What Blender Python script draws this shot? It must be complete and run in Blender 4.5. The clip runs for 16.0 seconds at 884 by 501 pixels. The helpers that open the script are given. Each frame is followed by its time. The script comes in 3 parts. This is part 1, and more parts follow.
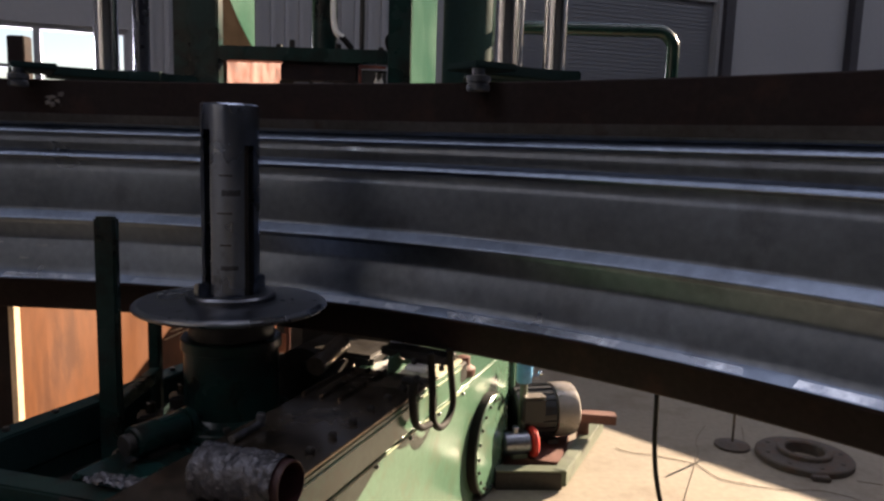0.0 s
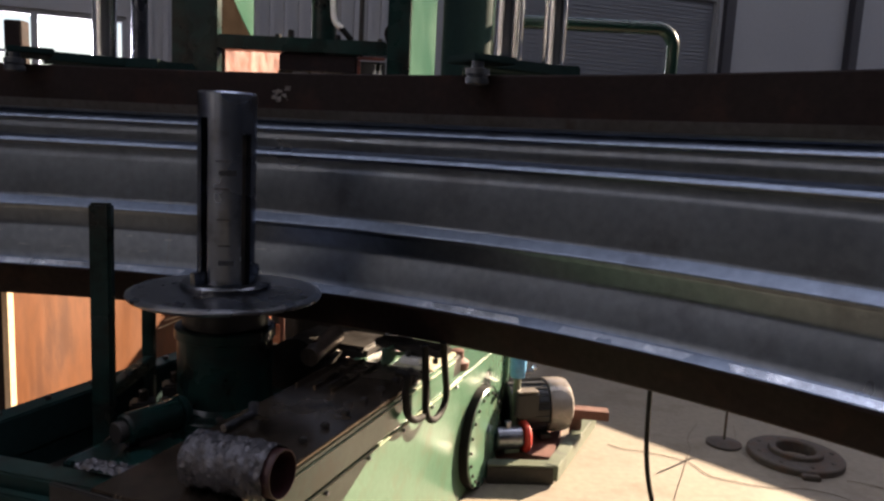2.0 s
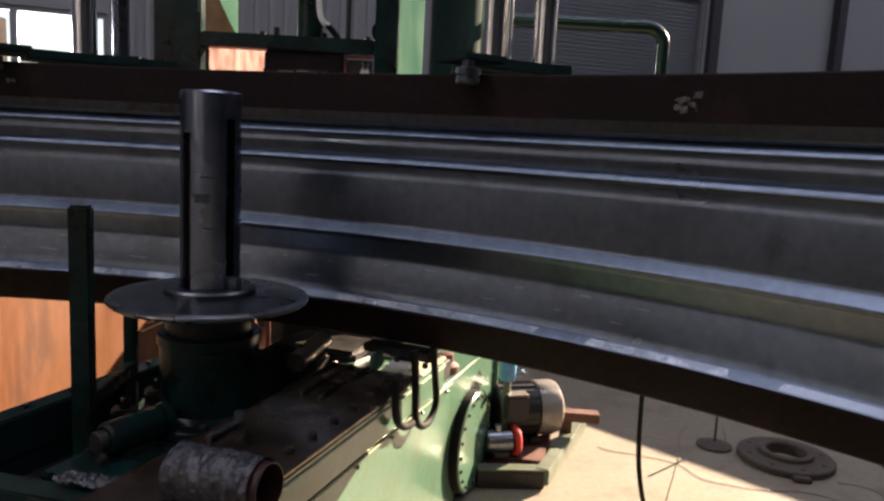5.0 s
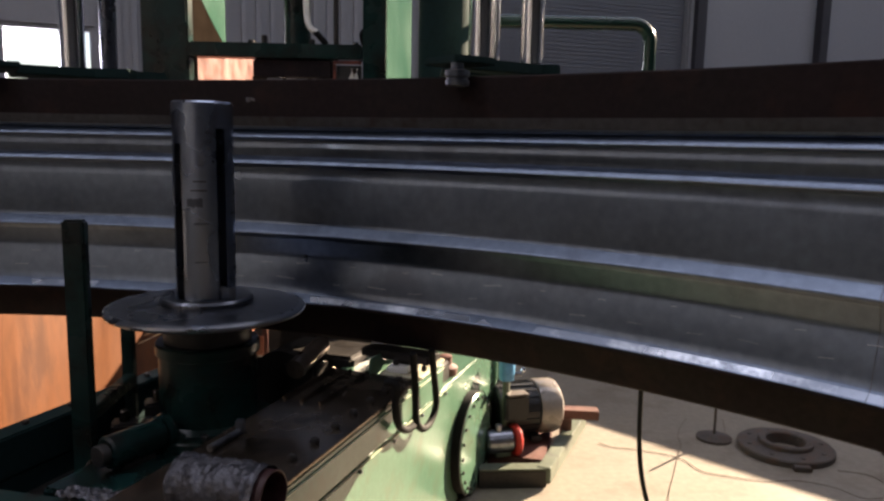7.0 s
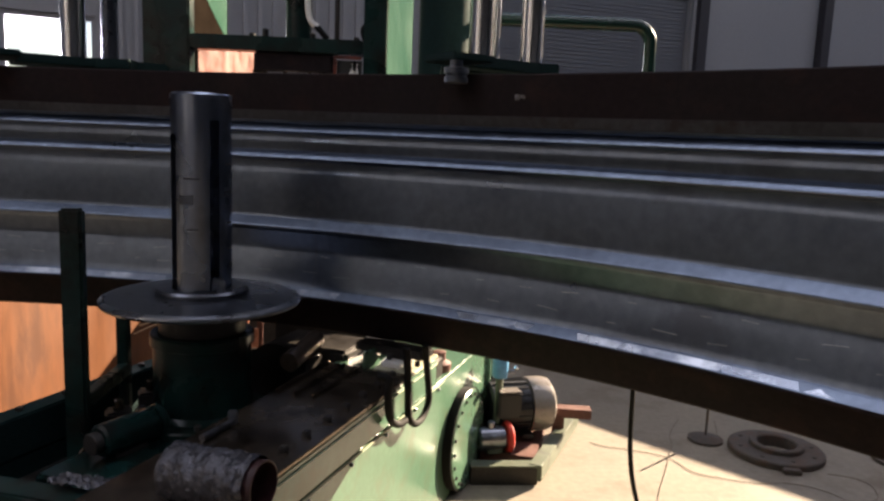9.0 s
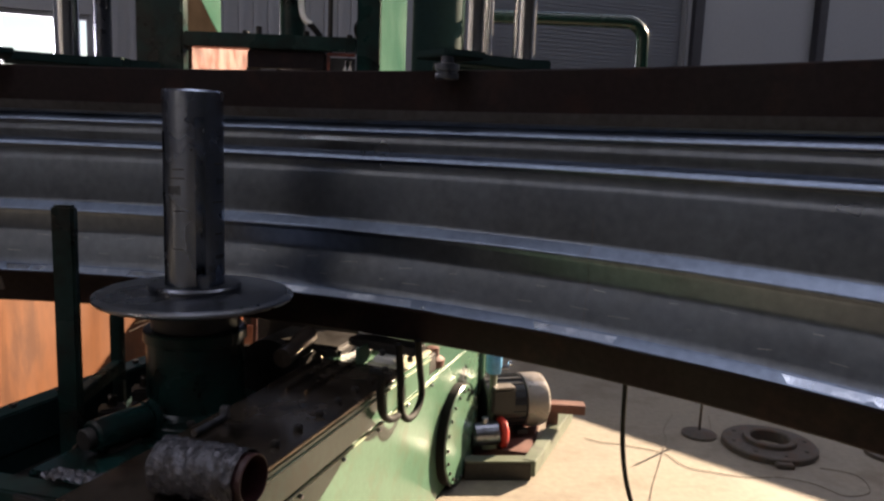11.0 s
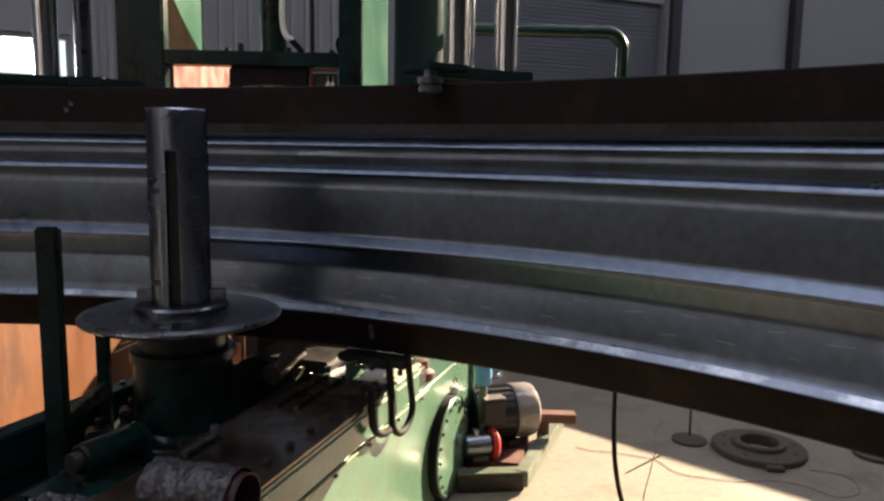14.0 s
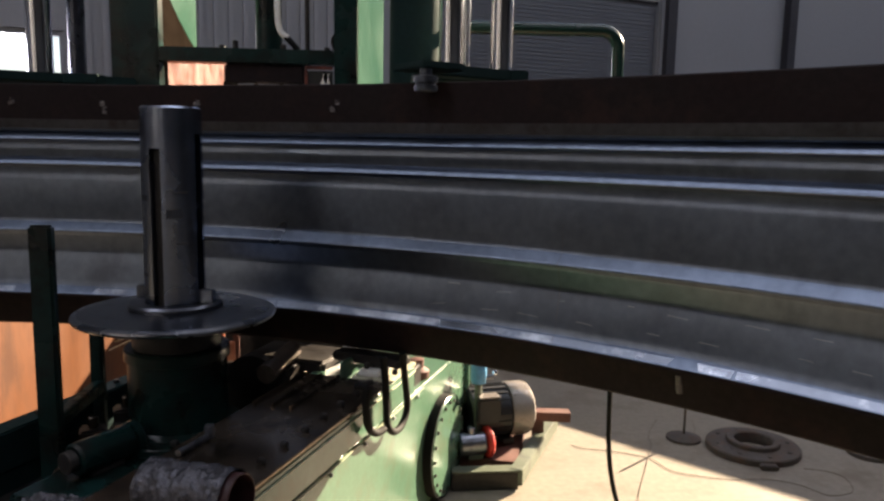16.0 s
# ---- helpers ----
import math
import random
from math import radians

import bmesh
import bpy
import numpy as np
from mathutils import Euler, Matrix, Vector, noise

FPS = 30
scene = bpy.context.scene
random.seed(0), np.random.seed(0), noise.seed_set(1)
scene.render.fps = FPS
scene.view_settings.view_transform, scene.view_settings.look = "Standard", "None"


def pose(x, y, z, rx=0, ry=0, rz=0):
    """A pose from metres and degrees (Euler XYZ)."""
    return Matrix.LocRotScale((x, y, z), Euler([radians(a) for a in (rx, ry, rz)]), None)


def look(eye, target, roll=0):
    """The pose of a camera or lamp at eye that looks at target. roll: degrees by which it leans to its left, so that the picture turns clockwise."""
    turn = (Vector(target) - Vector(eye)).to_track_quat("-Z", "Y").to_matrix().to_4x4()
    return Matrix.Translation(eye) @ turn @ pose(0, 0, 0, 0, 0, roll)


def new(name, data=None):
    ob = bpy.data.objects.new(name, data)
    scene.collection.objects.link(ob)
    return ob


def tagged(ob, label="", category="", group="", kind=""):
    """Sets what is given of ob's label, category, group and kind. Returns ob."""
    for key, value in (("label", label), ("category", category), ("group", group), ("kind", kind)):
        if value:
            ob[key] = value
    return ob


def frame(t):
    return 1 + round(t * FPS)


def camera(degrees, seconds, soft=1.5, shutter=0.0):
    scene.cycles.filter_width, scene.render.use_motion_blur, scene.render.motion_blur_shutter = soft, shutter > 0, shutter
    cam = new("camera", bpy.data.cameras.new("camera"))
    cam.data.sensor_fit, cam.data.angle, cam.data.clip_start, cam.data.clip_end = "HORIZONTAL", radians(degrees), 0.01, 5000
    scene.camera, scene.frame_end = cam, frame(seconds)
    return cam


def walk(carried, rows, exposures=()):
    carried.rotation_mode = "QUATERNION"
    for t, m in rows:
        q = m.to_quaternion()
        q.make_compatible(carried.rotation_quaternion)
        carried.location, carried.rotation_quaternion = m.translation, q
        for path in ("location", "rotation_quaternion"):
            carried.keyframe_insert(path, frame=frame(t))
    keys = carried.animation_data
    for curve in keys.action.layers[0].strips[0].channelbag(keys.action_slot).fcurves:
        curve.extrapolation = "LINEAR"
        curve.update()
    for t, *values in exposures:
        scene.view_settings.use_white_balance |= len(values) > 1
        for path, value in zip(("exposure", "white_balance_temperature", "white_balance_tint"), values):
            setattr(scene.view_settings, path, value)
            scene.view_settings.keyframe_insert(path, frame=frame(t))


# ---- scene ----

cam = camera(61.0, 16.0, soft=2.5)
PATH = [
    (0, pose(0.0387, 0.0091, 1.6179, 81.957, -1.792, 0.617)),
    (0.5, pose(0.0358, 0.0078, 1.6178, 81.836, -2.130, 0.629)),
    (1, pose(0.0425, 0.0085, 1.6139, 81.662, -2.284, 0.625)),
    (1.5, pose(0.0431, 0.0135, 1.6089, 81.471, -2.595, 0.496)),
    (2, pose(0.0393, 0.0111, 1.6100, 81.569, -2.843, 0.457)),
    (2.5, pose(0.0390, 0.0154, 1.6109, 81.591, -3.164, 0.339)),
    (3, pose(0.0394, 0.0236, 1.6089, 81.788, -3.078, 0.137)),
    (3.5, pose(0.0393, 0.0376, 1.6055, 81.761, -3.136, -0.393)),
    (6, pose(0.0156, 0.0751, 1.6260, 81.362, -2.617, -0.977)),
    (6.5, pose(0.0172, 0.0707, 1.6224, 81.681, -1.142, -1.419)),
    (7, pose(0.0189, 0.0610, 1.6210, 81.642, -1.128, -1.368)),
    (7.5, pose(0.0245, 0.0611, 1.6187, 81.444, -1.713, -1.099)),
    (8, pose(0.0300, 0.0581, 1.6163, 81.363, -1.991, -1.113)),
    (8.5, pose(0.0290, 0.0518, 1.6181, 81.354, -2.196, -1.097)),
    (9, pose(0.0290, 0.0478, 1.6191, 81.445, -2.318, -1.319)),
    (11.5, pose(0.0556, 0.0317, 1.6109, 81.315, -2.056, -1.553)),
    (12, pose(0.0553, 0.0305, 1.6105, 81.520, -1.830, -1.756)),
    (12.5, pose(0.0508, 0.0295, 1.6152, 82.097, -1.146, -2.281)),
    (13, pose(0.0429, 0.0254, 1.6242, 82.752, -0.886, -3.237)),
    (13.5, pose(0.0449, 0.0310, 1.6152, 82.644, -0.757, -3.259)),
    (14, pose(0.0434, 0.0321, 1.6140, 82.286, -0.925, -2.807)),
    (14.5, pose(0.0434, 0.0330, 1.6158, 82.340, -0.909, -3.063)),
    (15, pose(0.0434, 0.0324, 1.6133, 82.304, -1.001, -2.959)),
    (15.5, pose(0.0460, 0.0359, 1.6142, 82.217, -1.029, -3.070)),
    (16, pose(0.0451, 0.0363, 1.6217, 82.042, -1.083, -3.130)),
]
walk(cam, PATH, exposures=[(0.0, 1.38, 6550, 23), (1.0, 1.53, 6550, 23), (3.5, 1.54, 6550, 23), (8.0, 1.58, 6550, 23), (9.0, 1.57, 6550, 22), (12.0, 1.45, 6550, 22), (12.5, 1.55, 6550, 21), (16.0, 1.60, 6550, 20)])

# ---- light ----
SUN_FROM = Vector((0.674, 0.584, 0.345)).normalized()
world = bpy.data.worlds.new("sky")
scene.world = world
world.use_nodes = True
wn = world.node_tree.nodes
sky = wn.new("ShaderNodeTexSky")
sky.sky_type = "NISHITA"
sky.sun_disc = False
sky.sun_elevation = math.asin(SUN_FROM.z)
sky.sun_rotation = math.atan2(SUN_FROM.x, SUN_FROM.y)
world.node_tree.links.new(sky.outputs[0], wn["Background"].inputs[0])
wn["Background"].inputs[1].default_value = 0.095
sun = new("sun", bpy.data.lights.new("sun", "SUN"))
sun.data.energy = 10.2
sun.data.angle = radians(0.1)
sun.data.color = (1.0, 0.835, 0.56)
sun.matrix_world = look(SUN_FROM * 30, (0, 0, 0))


def daylight(name, w, h, m, watts, color=(0.92, 0.96, 1.0)):
    """The sky's light in an opening of the hall."""
    lamp = bpy.data.lights.new(name, "AREA")
    lamp.shape, lamp.size, lamp.size_y, lamp.energy, lamp.color = "RECTANGLE", w, h, watts, color
    ob = new(name, lamp)
    ob.matrix_world = m
    return ob


# ---- materials ----
def material(name, color, rough=0.5, metal=0.0, vary=0.25, scale=6.0, fine=60.0, bump=0.15, stain=None, stain_amount=0.0,
             rough_vary=0.12, stretch=(1, 1, 1), coat=0.0, spec=0.5):
    """Two scales of noise over a base colour, with stains, uneven gloss and fine relief."""
    mat = bpy.data.materials.new(name)
    mat.use_nodes = True
    nt = mat.node_tree
    n, ln = nt.nodes, nt.links
    bsdf = n["Principled BSDF"]
    tc = n.new("ShaderNodeTexCoord")
    mp = n.new("ShaderNodeMapping")
    mp.inputs["Scale"].default_value = stretch
    ln.new(tc.outputs["Object"], mp.inputs["Vector"])
    big = n.new("ShaderNodeTexNoise")
    big.inputs["Scale"].default_value = scale
    big.inputs["Detail"].default_value = 4
    small = n.new("ShaderNodeTexNoise")
    small.inputs["Scale"].default_value = fine
    small.inputs["Detail"].default_value = 5
    for t in (big, small):
        ln.new(mp.outputs[0], t.inputs["Vector"])
    info = n.new("ShaderNodeObjectInfo")
    add = n.new("ShaderNodeMath")
    add.operation = "ADD"
    ln.new(big.outputs[0], add.inputs[0])
    ln.new(small.outputs[0], add.inputs[1])
    shade = n.new("ShaderNodeMapRange")
    shade.inputs["From Min"].default_value = 0.6
    shade.inputs["From Max"].default_value = 1.4
    shade.inputs["To Min"].default_value = 1 - vary
    shade.inputs["To Max"].default_value = 1 + vary
    ln.new(add.outputs[0], shade.inputs["Value"])
    mul = n.new("ShaderNodeMix")
    mul.data_type, mul.blend_type = "RGBA", "MULTIPLY"
    mul.inputs["Factor"].default_value = 1
    mul.inputs[6].default_value = (*color, 1)
    ln.new(shade.outputs[0], mul.inputs[7])
    out = mul.outputs[2]
    if stain:
        ramp = n.new("ShaderNodeMapRange")
        ramp.inputs["From Min"].default_value = 0.62 - 0.3 * stain_amount
        ramp.inputs["From Max"].default_value = 0.72 - 0.2 * stain_amount
        blot = n.new("ShaderNodeTexNoise")
        blot.inputs["Scale"].default_value = scale * 1.7
        blot.inputs["Detail"].default_value = 8
        blot.inputs["Roughness"].default_value = 0.65
        ln.new(mp.outputs[0], blot.inputs["Vector"])
        ln.new(blot.outputs[0], ramp.inputs["Value"])
        mix = n.new("ShaderNodeMix")
        mix.data_type = "RGBA"
        ln.new(ramp.outputs[0], mix.inputs["Factor"])
        ln.new(out, mix.inputs[6])
        mix.inputs[7].default_value = (*stain, 1)
        out = mix.outputs[2]
    ln.new(out, bsdf.inputs["Base Color"])
    rr = n.new("ShaderNodeMapRange")
    rr.inputs["From Min"].default_value = 0.3
    rr.inputs["From Max"].default_value = 0.7
    rr.inputs["To Min"].default_value = max(rough - rough_vary, 0.03)
    rr.inputs["To Max"].default_value = min(rough + rough_vary, 1)
    ln.new(big.outputs[0], rr.inputs["Value"])
    ln.new(rr.outputs[0], bsdf.inputs["Roughness"])
    bsdf.inputs["Metallic"].default_value = metal
    bsdf.inputs["Coat Weight"].default_value = coat
    bsdf.inputs["Specular IOR Level"].default_value = spec
    if bump:
        bp = n.new("ShaderNodeBump")
        bp.inputs["Strength"].default_value = bump
        bp.inputs["Distance"].default_value = 0.004
        ln.new(small.outputs[0], bp.inputs["Height"])
        ln.new(bp.outputs[0], bsdf.inputs["Normal"])
    return mat


M = {}
M["steel"] = material("rolled_steel", (0.118, 0.144, 0.190), 0.33, 1.0, 0.22, 2.5, 30, 0.05, (0.090, 0.106, 0.138), 0.25, 0.06)
M["bright_steel"] = material("machined_steel", (0.25, 0.265, 0.30), 0.33, 1.0, 0.2, 9, 90, 0.06, (0.12, 0.11, 0.11), 0.3, 0.08)
M["disc_steel"] = material("disc_steel", (0.145, 0.155, 0.18), 0.30, 1.0, 0.15, 6, 60, 0.03, (0.10, 0.105, 0.115), 0.2, 0.05)
M["shaft"] = material("turned_shaft", (0.215, 0.250, 0.320), 0.27, 1.0, 0.10, 4, 60, 0.02, (0.12, 0.125, 0.14), 0.15, 0.05)
M["dull_green"] = material("dull_green_paint", (0.0065, 0.021, 0.021), 0.85, 0.0, 0.3, 4, 40, 0.12, spec=0.15)
M["chrome"] = material("chrome", (0.62, 0.64, 0.68), 0.14, 1.0, 0.08, 5, 60, 0.01, rough_vary=0.05)
M["rust"] = material("rusty_steel", (0.0125, 0.0076, 0.0080), 0.8, 0.0, 0.5, 3, 45, 0.35, (0.024, 0.0120, 0.0105), 0.3, spec=0.2)
M["green"] = material("green_paint", (0.072, 0.142, 0.096), 0.22, 0.0, 0.16, 3, 40, 0.06, (0.078, 0.118, 0.078), 0.4, 0.06, spec=0.5)
M["dark_green"] = material("dark_green_paint", (0.006, 0.024, 0.022), 0.30, 0.0, 0.3, 4, 40, 0.12, (0.006, 0.008, 0.007), 0.55, spec=0.28)
# Near black for greasy parts and for parts that stand in for shade.
M["grease_and_shade"] = material("grease_and_shade_black", (0.024, 0.0215, 0.020), 0.42, 0.0, 0.5, 8, 50, 0.3, spec=0.35)
M["oily"] = material("oily_steel", (0.135, 0.106, 0.080), 0.22, 0.85, 0.4, 5, 50, 0.06, (0.045, 0.037, 0.030), 0.5, 0.10)
M["worn_shaft"] = material("worn_shaft", (0.11, 0.088, 0.072), 0.35, 0.7, 0.35, 6, 50, 0.1, (0.16, 0.11, 0.08), 0.35)
M["rim_steel"] = material("rim_steel", (0.27, 0.285, 0.32), 0.28, 1.0, 0.1, 8, 60, 0.02)
M["rubber"] = material("black_rubber", (0.004, 0.004, 0.004), 0.75, 0.0, 0.2, 10, 80, 0.1, spec=0.2)
M["concrete"] = material("concrete", (0.200, 0.172, 0.132), 0.82, 0.0, 0.2, 1.6, 28, 0.3, (0.155, 0.125, 0.092), 0.35)
M["wood"] = material("plywood", (0.125, 0.043, 0.0125), 0.5, 0.0, 0.28, 3.0, 26, 0.2, (0.082, 0.027, 0.008), 0.35, stretch=(1, 1, 0.3))
M["wood_edge"] = material("plywood_edge", (0.72, 0.55, 0.36), 0.7, 0.0, 0.15, 5, 40, 0.1)
M["panel"] = material("wall_sheet", (0.235, 0.243, 0.268), 0.55, 0.0, 0.06, 1.5, 20, 0.03)
M["shutter"] = material("shutter_slats", (0.125, 0.135, 0.158), 0.5, 0.2, 0.1, 2, 20, 0.03)
M["frame_dark"] = material("dark_frame", (0.022, 0.022, 0.030), 0.55, 0.0, 0.2, 3, 30, 0.05)
M["red"] = material("red_paint", (0.50, 0.035, 0.025), 0.4, 0.0, 0.2, 8, 60, 0.08)
M["blue"] = material("blue_paint", (0.10, 0.30, 0.52), 0.4, 0.0, 0.2, 8, 60, 0.05)
M["motor"] = material("motor_grey", (0.014, 0.015, 0.017), 0.45, 0.0, 0.25, 8, 60, 0.1)
M["motor_cap"] = material("motor_cap_grey", (0.26, 0.235, 0.215), 0.30, 0.3, 0.15, 8, 60, 0.05)
M["cast"] = material("rusty_casting", (0.056, 0.044, 0.035), 0.8, 0.0, 0.4, 9, 60, 0.5, (0.070, 0.042, 0.028), 0.4)
M["copper"] = material("red_lead_primer", (0.125, 0.028, 0.015), 0.40, 0.0, 0.6, 9, 40, 0.1, (0.055, 0.014, 0.009), 0.5)
M["scuff"] = material("scuff", (0.30, 0.31, 0.34), 0.5, 0.9, 0.3, 40, 200, 0.2)
M["white"] = material("white_label", (0.75, 0.74, 0.70), 0.6, 0.0, 0.1, 20, 90, 0.02)
M["black"] = material("black_print", (0.02, 0.02, 0.02), 0.6, 0.0, 0.1, 20, 90, 0.0)
M["foil"] = material("crumpled_film", (0.080, 0.080, 0.092), 0.24, 0.6, 0.5, 22, 110, 0.9)
M["roof"] = material("roof_sheet", (0.20, 0.21, 0.22), 0.6, 0.0, 0.1, 1.5, 20, 0.03)


# ---- mesh helpers ----
def smooth(bm, limit=35):
    for f in bm.faces:
        f.smooth = True
    for e in bm.edges:
        if len(e.link_faces) == 2 and e.calc_face_angle(0) > radians(limit):
            e.smooth = False


def part(name, bm, mat, parent=None, label="", at=None, category="", group="", kind="", soft_limit=35):
    """Link a bmesh as one mesh object, under parent if one is given."""
    bm.normal_update()
    smooth(bm, soft_limit)
    me = bpy.data.meshes.new(name)
    bm.to_mesh(me)
    bm.free()
    me.materials.append(M[mat])
    ob = new(name, me)
    ob.parent = parent
    if at is not None:
        ob.matrix_basis = at
    return tagged(ob, label, category, group, kind)


def thing(name, label, category, at=None, group="", kind=""):
    ob = new(name)
    ob.empty_display_size = 0.1
    if at is not None:
        ob.matrix_basis = at
    return tagged(ob, label, category, group, kind)


def add_box(bm, x0, x1, y0, y1, z0, z1, bevel=0.0, m=None):
    g = bmesh.ops.create_cube(bm, size=1.0)
    vs = g["verts"]
    for v in vs:
        v.co = Vector((x0 + (v.co.x + 0.5) * (x1 - x0), y0 + (v.co.y + 0.5) * (y1 - y0), z0 + (v.co.z + 0.5) * (z1 - z0)))
    if bevel:
        es = list({e for v in vs for e in v.link_edges})
        r = bmesh.ops.bevel(bm, geom=es, offset=bevel, segments=2, affect="EDGES", clamp_overlap=True)
        vs = list({v for f in r["faces"] for v in f.verts} | {v for v in vs if v.is_valid})
        vs = list({w for v in vs for e in v.link_edges for w in e.verts} | set(vs))
    if m is not None:
        bmesh.ops.transform(bm, matrix=m, verts=vs)
    return bm


def box(x0, x1, y0, y1, z0, z1, bevel=0.004, m=None):
    return add_box(bmesh.new(), x0, x1, y0, y1, z0, z1, bevel, m)


def add_lathe(bm, profile, seg=48, closed=False, m=None, caps=True):
    """Turn (r, z) pairs about z."""
    rings = []
    for r, z in profile:
        rings.append([bm.verts.new((r * math.cos(2 * math.pi * i / seg), r * math.sin(2 * math.pi * i / seg), z)) for i in range(seg)])
    pairs = list(zip(rings, rings[1:])) + ([(rings[-1], rings[0])] if closed else [])
    for a, b in pairs:
        for i in range(seg):
            j = (i + 1) % seg
            bm.faces.new((a[i], a[j], b[j], b[i]))
    if not closed and caps:
        for ring in (rings[0], rings[-1]):
            bm.faces.new(ring)
    bmesh.ops.recalc_face_normals(bm, faces=bm.faces)
    if m is not None:
        bmesh.ops.transform(bm, matrix=m, verts=[v for ring in rings for v in ring])
    return bm


def lathe(profile, seg=48, closed=False, m=None):
    return add_lathe(bmesh.new(), profile, seg, closed, m)


def cyl(r, z0, z1, seg=32, chamfer=0.003, m=None):
    c = min(chamfer, r * 0.4, (z1 - z0) * 0.4)
    return lathe([(r - c, z0), (r, z0 + c), (r, z1 - c), (r - c, z1)], seg, m=m)


def add_tube(bm, pts, r, seg=10, ends=True):
    """A round tube along points."""
    pts = [Vector(p) for p in pts]
    rings = []
    up = Vector((0.13, 0.31, 0.94)).normalized()
    for i, p in enumerate(pts):
        d = (pts[min(i + 1, len(pts) - 1)] - pts[max(i - 1, 0)]).normalized()
        a = d.cross(up)
        if a.length < 0.1:
            a = d.cross(Vector((1, 0, 0)))
        a.normalize()
        b = d.cross(a).normalized()
        rings.append([bm.verts.new(p + r * (math.cos(2 * math.pi * k / seg) * a + math.sin(2 * math.pi * k / seg) * b)) for k in range(seg)])
        up = b
    for a, b in zip(rings, rings[1:]):
        # keep the rings from twisting
        best = min(range(seg), key=lambda s: (a[0].co - b[s].co).length)
        b[:] = b[best:] + b[:best]
        for k in range(seg):
            bm.faces.new((a[k], a[(k + 1) % seg], b[(k + 1) % seg], b[k]))
    if ends:
        for ring in (rings[0], rings[-1]):
            bm.faces.new(ring)
    bmesh.ops.recalc_face_normals(bm, faces=bm.faces)
    return bm


def curve(pts, n=8):
    """Points along a smooth line through pts."""
    P = [Vector(p) for p in pts]
    out = []
    for i in range(len(P) - 1):
        a, b, c, d = P[max(i - 1, 0)], P[i], P[i + 1], P[min(i + 2, len(P) - 1)]
        for k in range(n):
            t = k / n
            out.append(0.5 * ((2 * b) + (c - a) * t + (2 * a - 5 * b + 4 * c - d) * t * t + (3 * b - a - 3 * c + d) * t ** 3))
    return out + [P[-1]]


def tube(pts, r, seg=10):
    return add_tube(bmesh.new(), pts, r, seg)


def arc(r, z, a0, a1, n):
    return [(r[0] * 0 + r[1] * math.cos(radians(a0 + (a1 - a0) * i / n)) + r[0], z + r[1] * math.sin(radians(a0 + (a1 - a0) * i / n))) for i in range(n + 1)]


SIDE = pose(0, 0, 0, 0, 90, 0)  # turns the z axis to x
AHEAD = pose(0, 0, 0, -90, 0, 0)  # turns the z axis to y

# ---- the hall ----
HALL = pose(2.4, 9.5, 0, 0, 0, 21.2)  # x along the back wall, y out through it


def hall_wall(name, pieces, m, mat="panel", label=""):
    bm = bmesh.new()
    for p in pieces:
        add_box(bm, *p)
    return part(name, bm, mat, None, label, m, kind="structure")


part("floor", box(-26, 26, -22, 16, -0.2, 0.0, 0), "concrete", None, "dusty sunlit concrete workshop floor", kind="structure")
# back wall: window, sheet wall, shutter opening, columns
# Unseen strip above is left open to let the sun reach the crate.
hall_wall("wall_back", [(-16, -9.2, 0, 0.2, 0, 8.4), (-9.2, -5.88, 0, 0.2, 0, 2.02), (-9.2, -5.88, 0, 0.2, 2.61, 8.4), (-5.88, -2.0, 0, 0.2, 0, 8.4),
                        (-2.0, -1.75, 0, 0.2, 0, 3.86), (-1.75, 1.02, 0, 0.2, 3.5, 3.86), (1.02, 2.00, 0, 0.2, 0, 3.86), (2.00, 3.30, 0, 0.2, 0, 4.0), (3.30, 6.69, 0, 0.2, 0, 4.2), (-2.0, 15.2, 0, 0.2, 8.0, 8.4)], HALL, label="grey sheet metal hall wall")
# raked wall under an unseen upper opening, added to shape the sun's floor patch
bm = bmesh.new()
rake = [(6.69, 0), (15.2, 0), (15.2, 7.228), (6.69, 4.2)]
fa, fb = [[bm.verts.new((u, v, z)) for u, z in rake] for v in (0.0, 0.2)]
bm.faces.new(fa)
bm.faces.new(fb[::-1])
for i in range(4):
    bm.faces.new((fa[i], fb[i], fb[(i + 1) % 4], fa[(i + 1) % 4]))
bmesh.ops.recalc_face_normals(bm, faces=bm.faces)
part("wall_back_sun_sill", bm, "panel", None, "grey sheet metal hall wall", HALL, kind="structure")
bm = bmesh.new()
x = -5.84
while x < -1.8:
    add_box(bm, x, x + 0.05, -0.03, -0.002, 0, 8.4, 0)
    x += 0.145
part("wall_ribs", bm, "panel", None, "upright ribs of the grey wall sheet", HALL, kind="structure")
shutter = thing("roller_shutter", "closed grey slatted roller shutter", "shutter", HALL, kind="structure")
slat = part("slat", box(-1.74, 1.01, 0.05, 0.075, 0.0, 0.0475, 0.007), "shutter", shutter)
for k in range(1, 73):
    ob = new("slat", slat.data)
    ob.parent = shutter
    ob.location.z = 0.0485 * k
part("backing", box(-1.74, 1.01, 0.08, 0.12, 0.0, 3.53, 0), "frame_dark", shutter)
for n, (x0, x1) in enumerate([(-2.05, -1.77), (1.03, 1.08), (1.08, 1.23), (3.22, 3.37)]):
    part("trim", box(x0, x1, -0.12 if n > 1 else -0.05, -0.004, 0, 3.86, 0.004), "panel" if n == 1 else "frame_dark", None, "dark upright steel column of the wall", HALL, kind="structure")
win = thing("window_1", "bright strip window with white bars in the hall wall", "window", HALL, kind="structure")
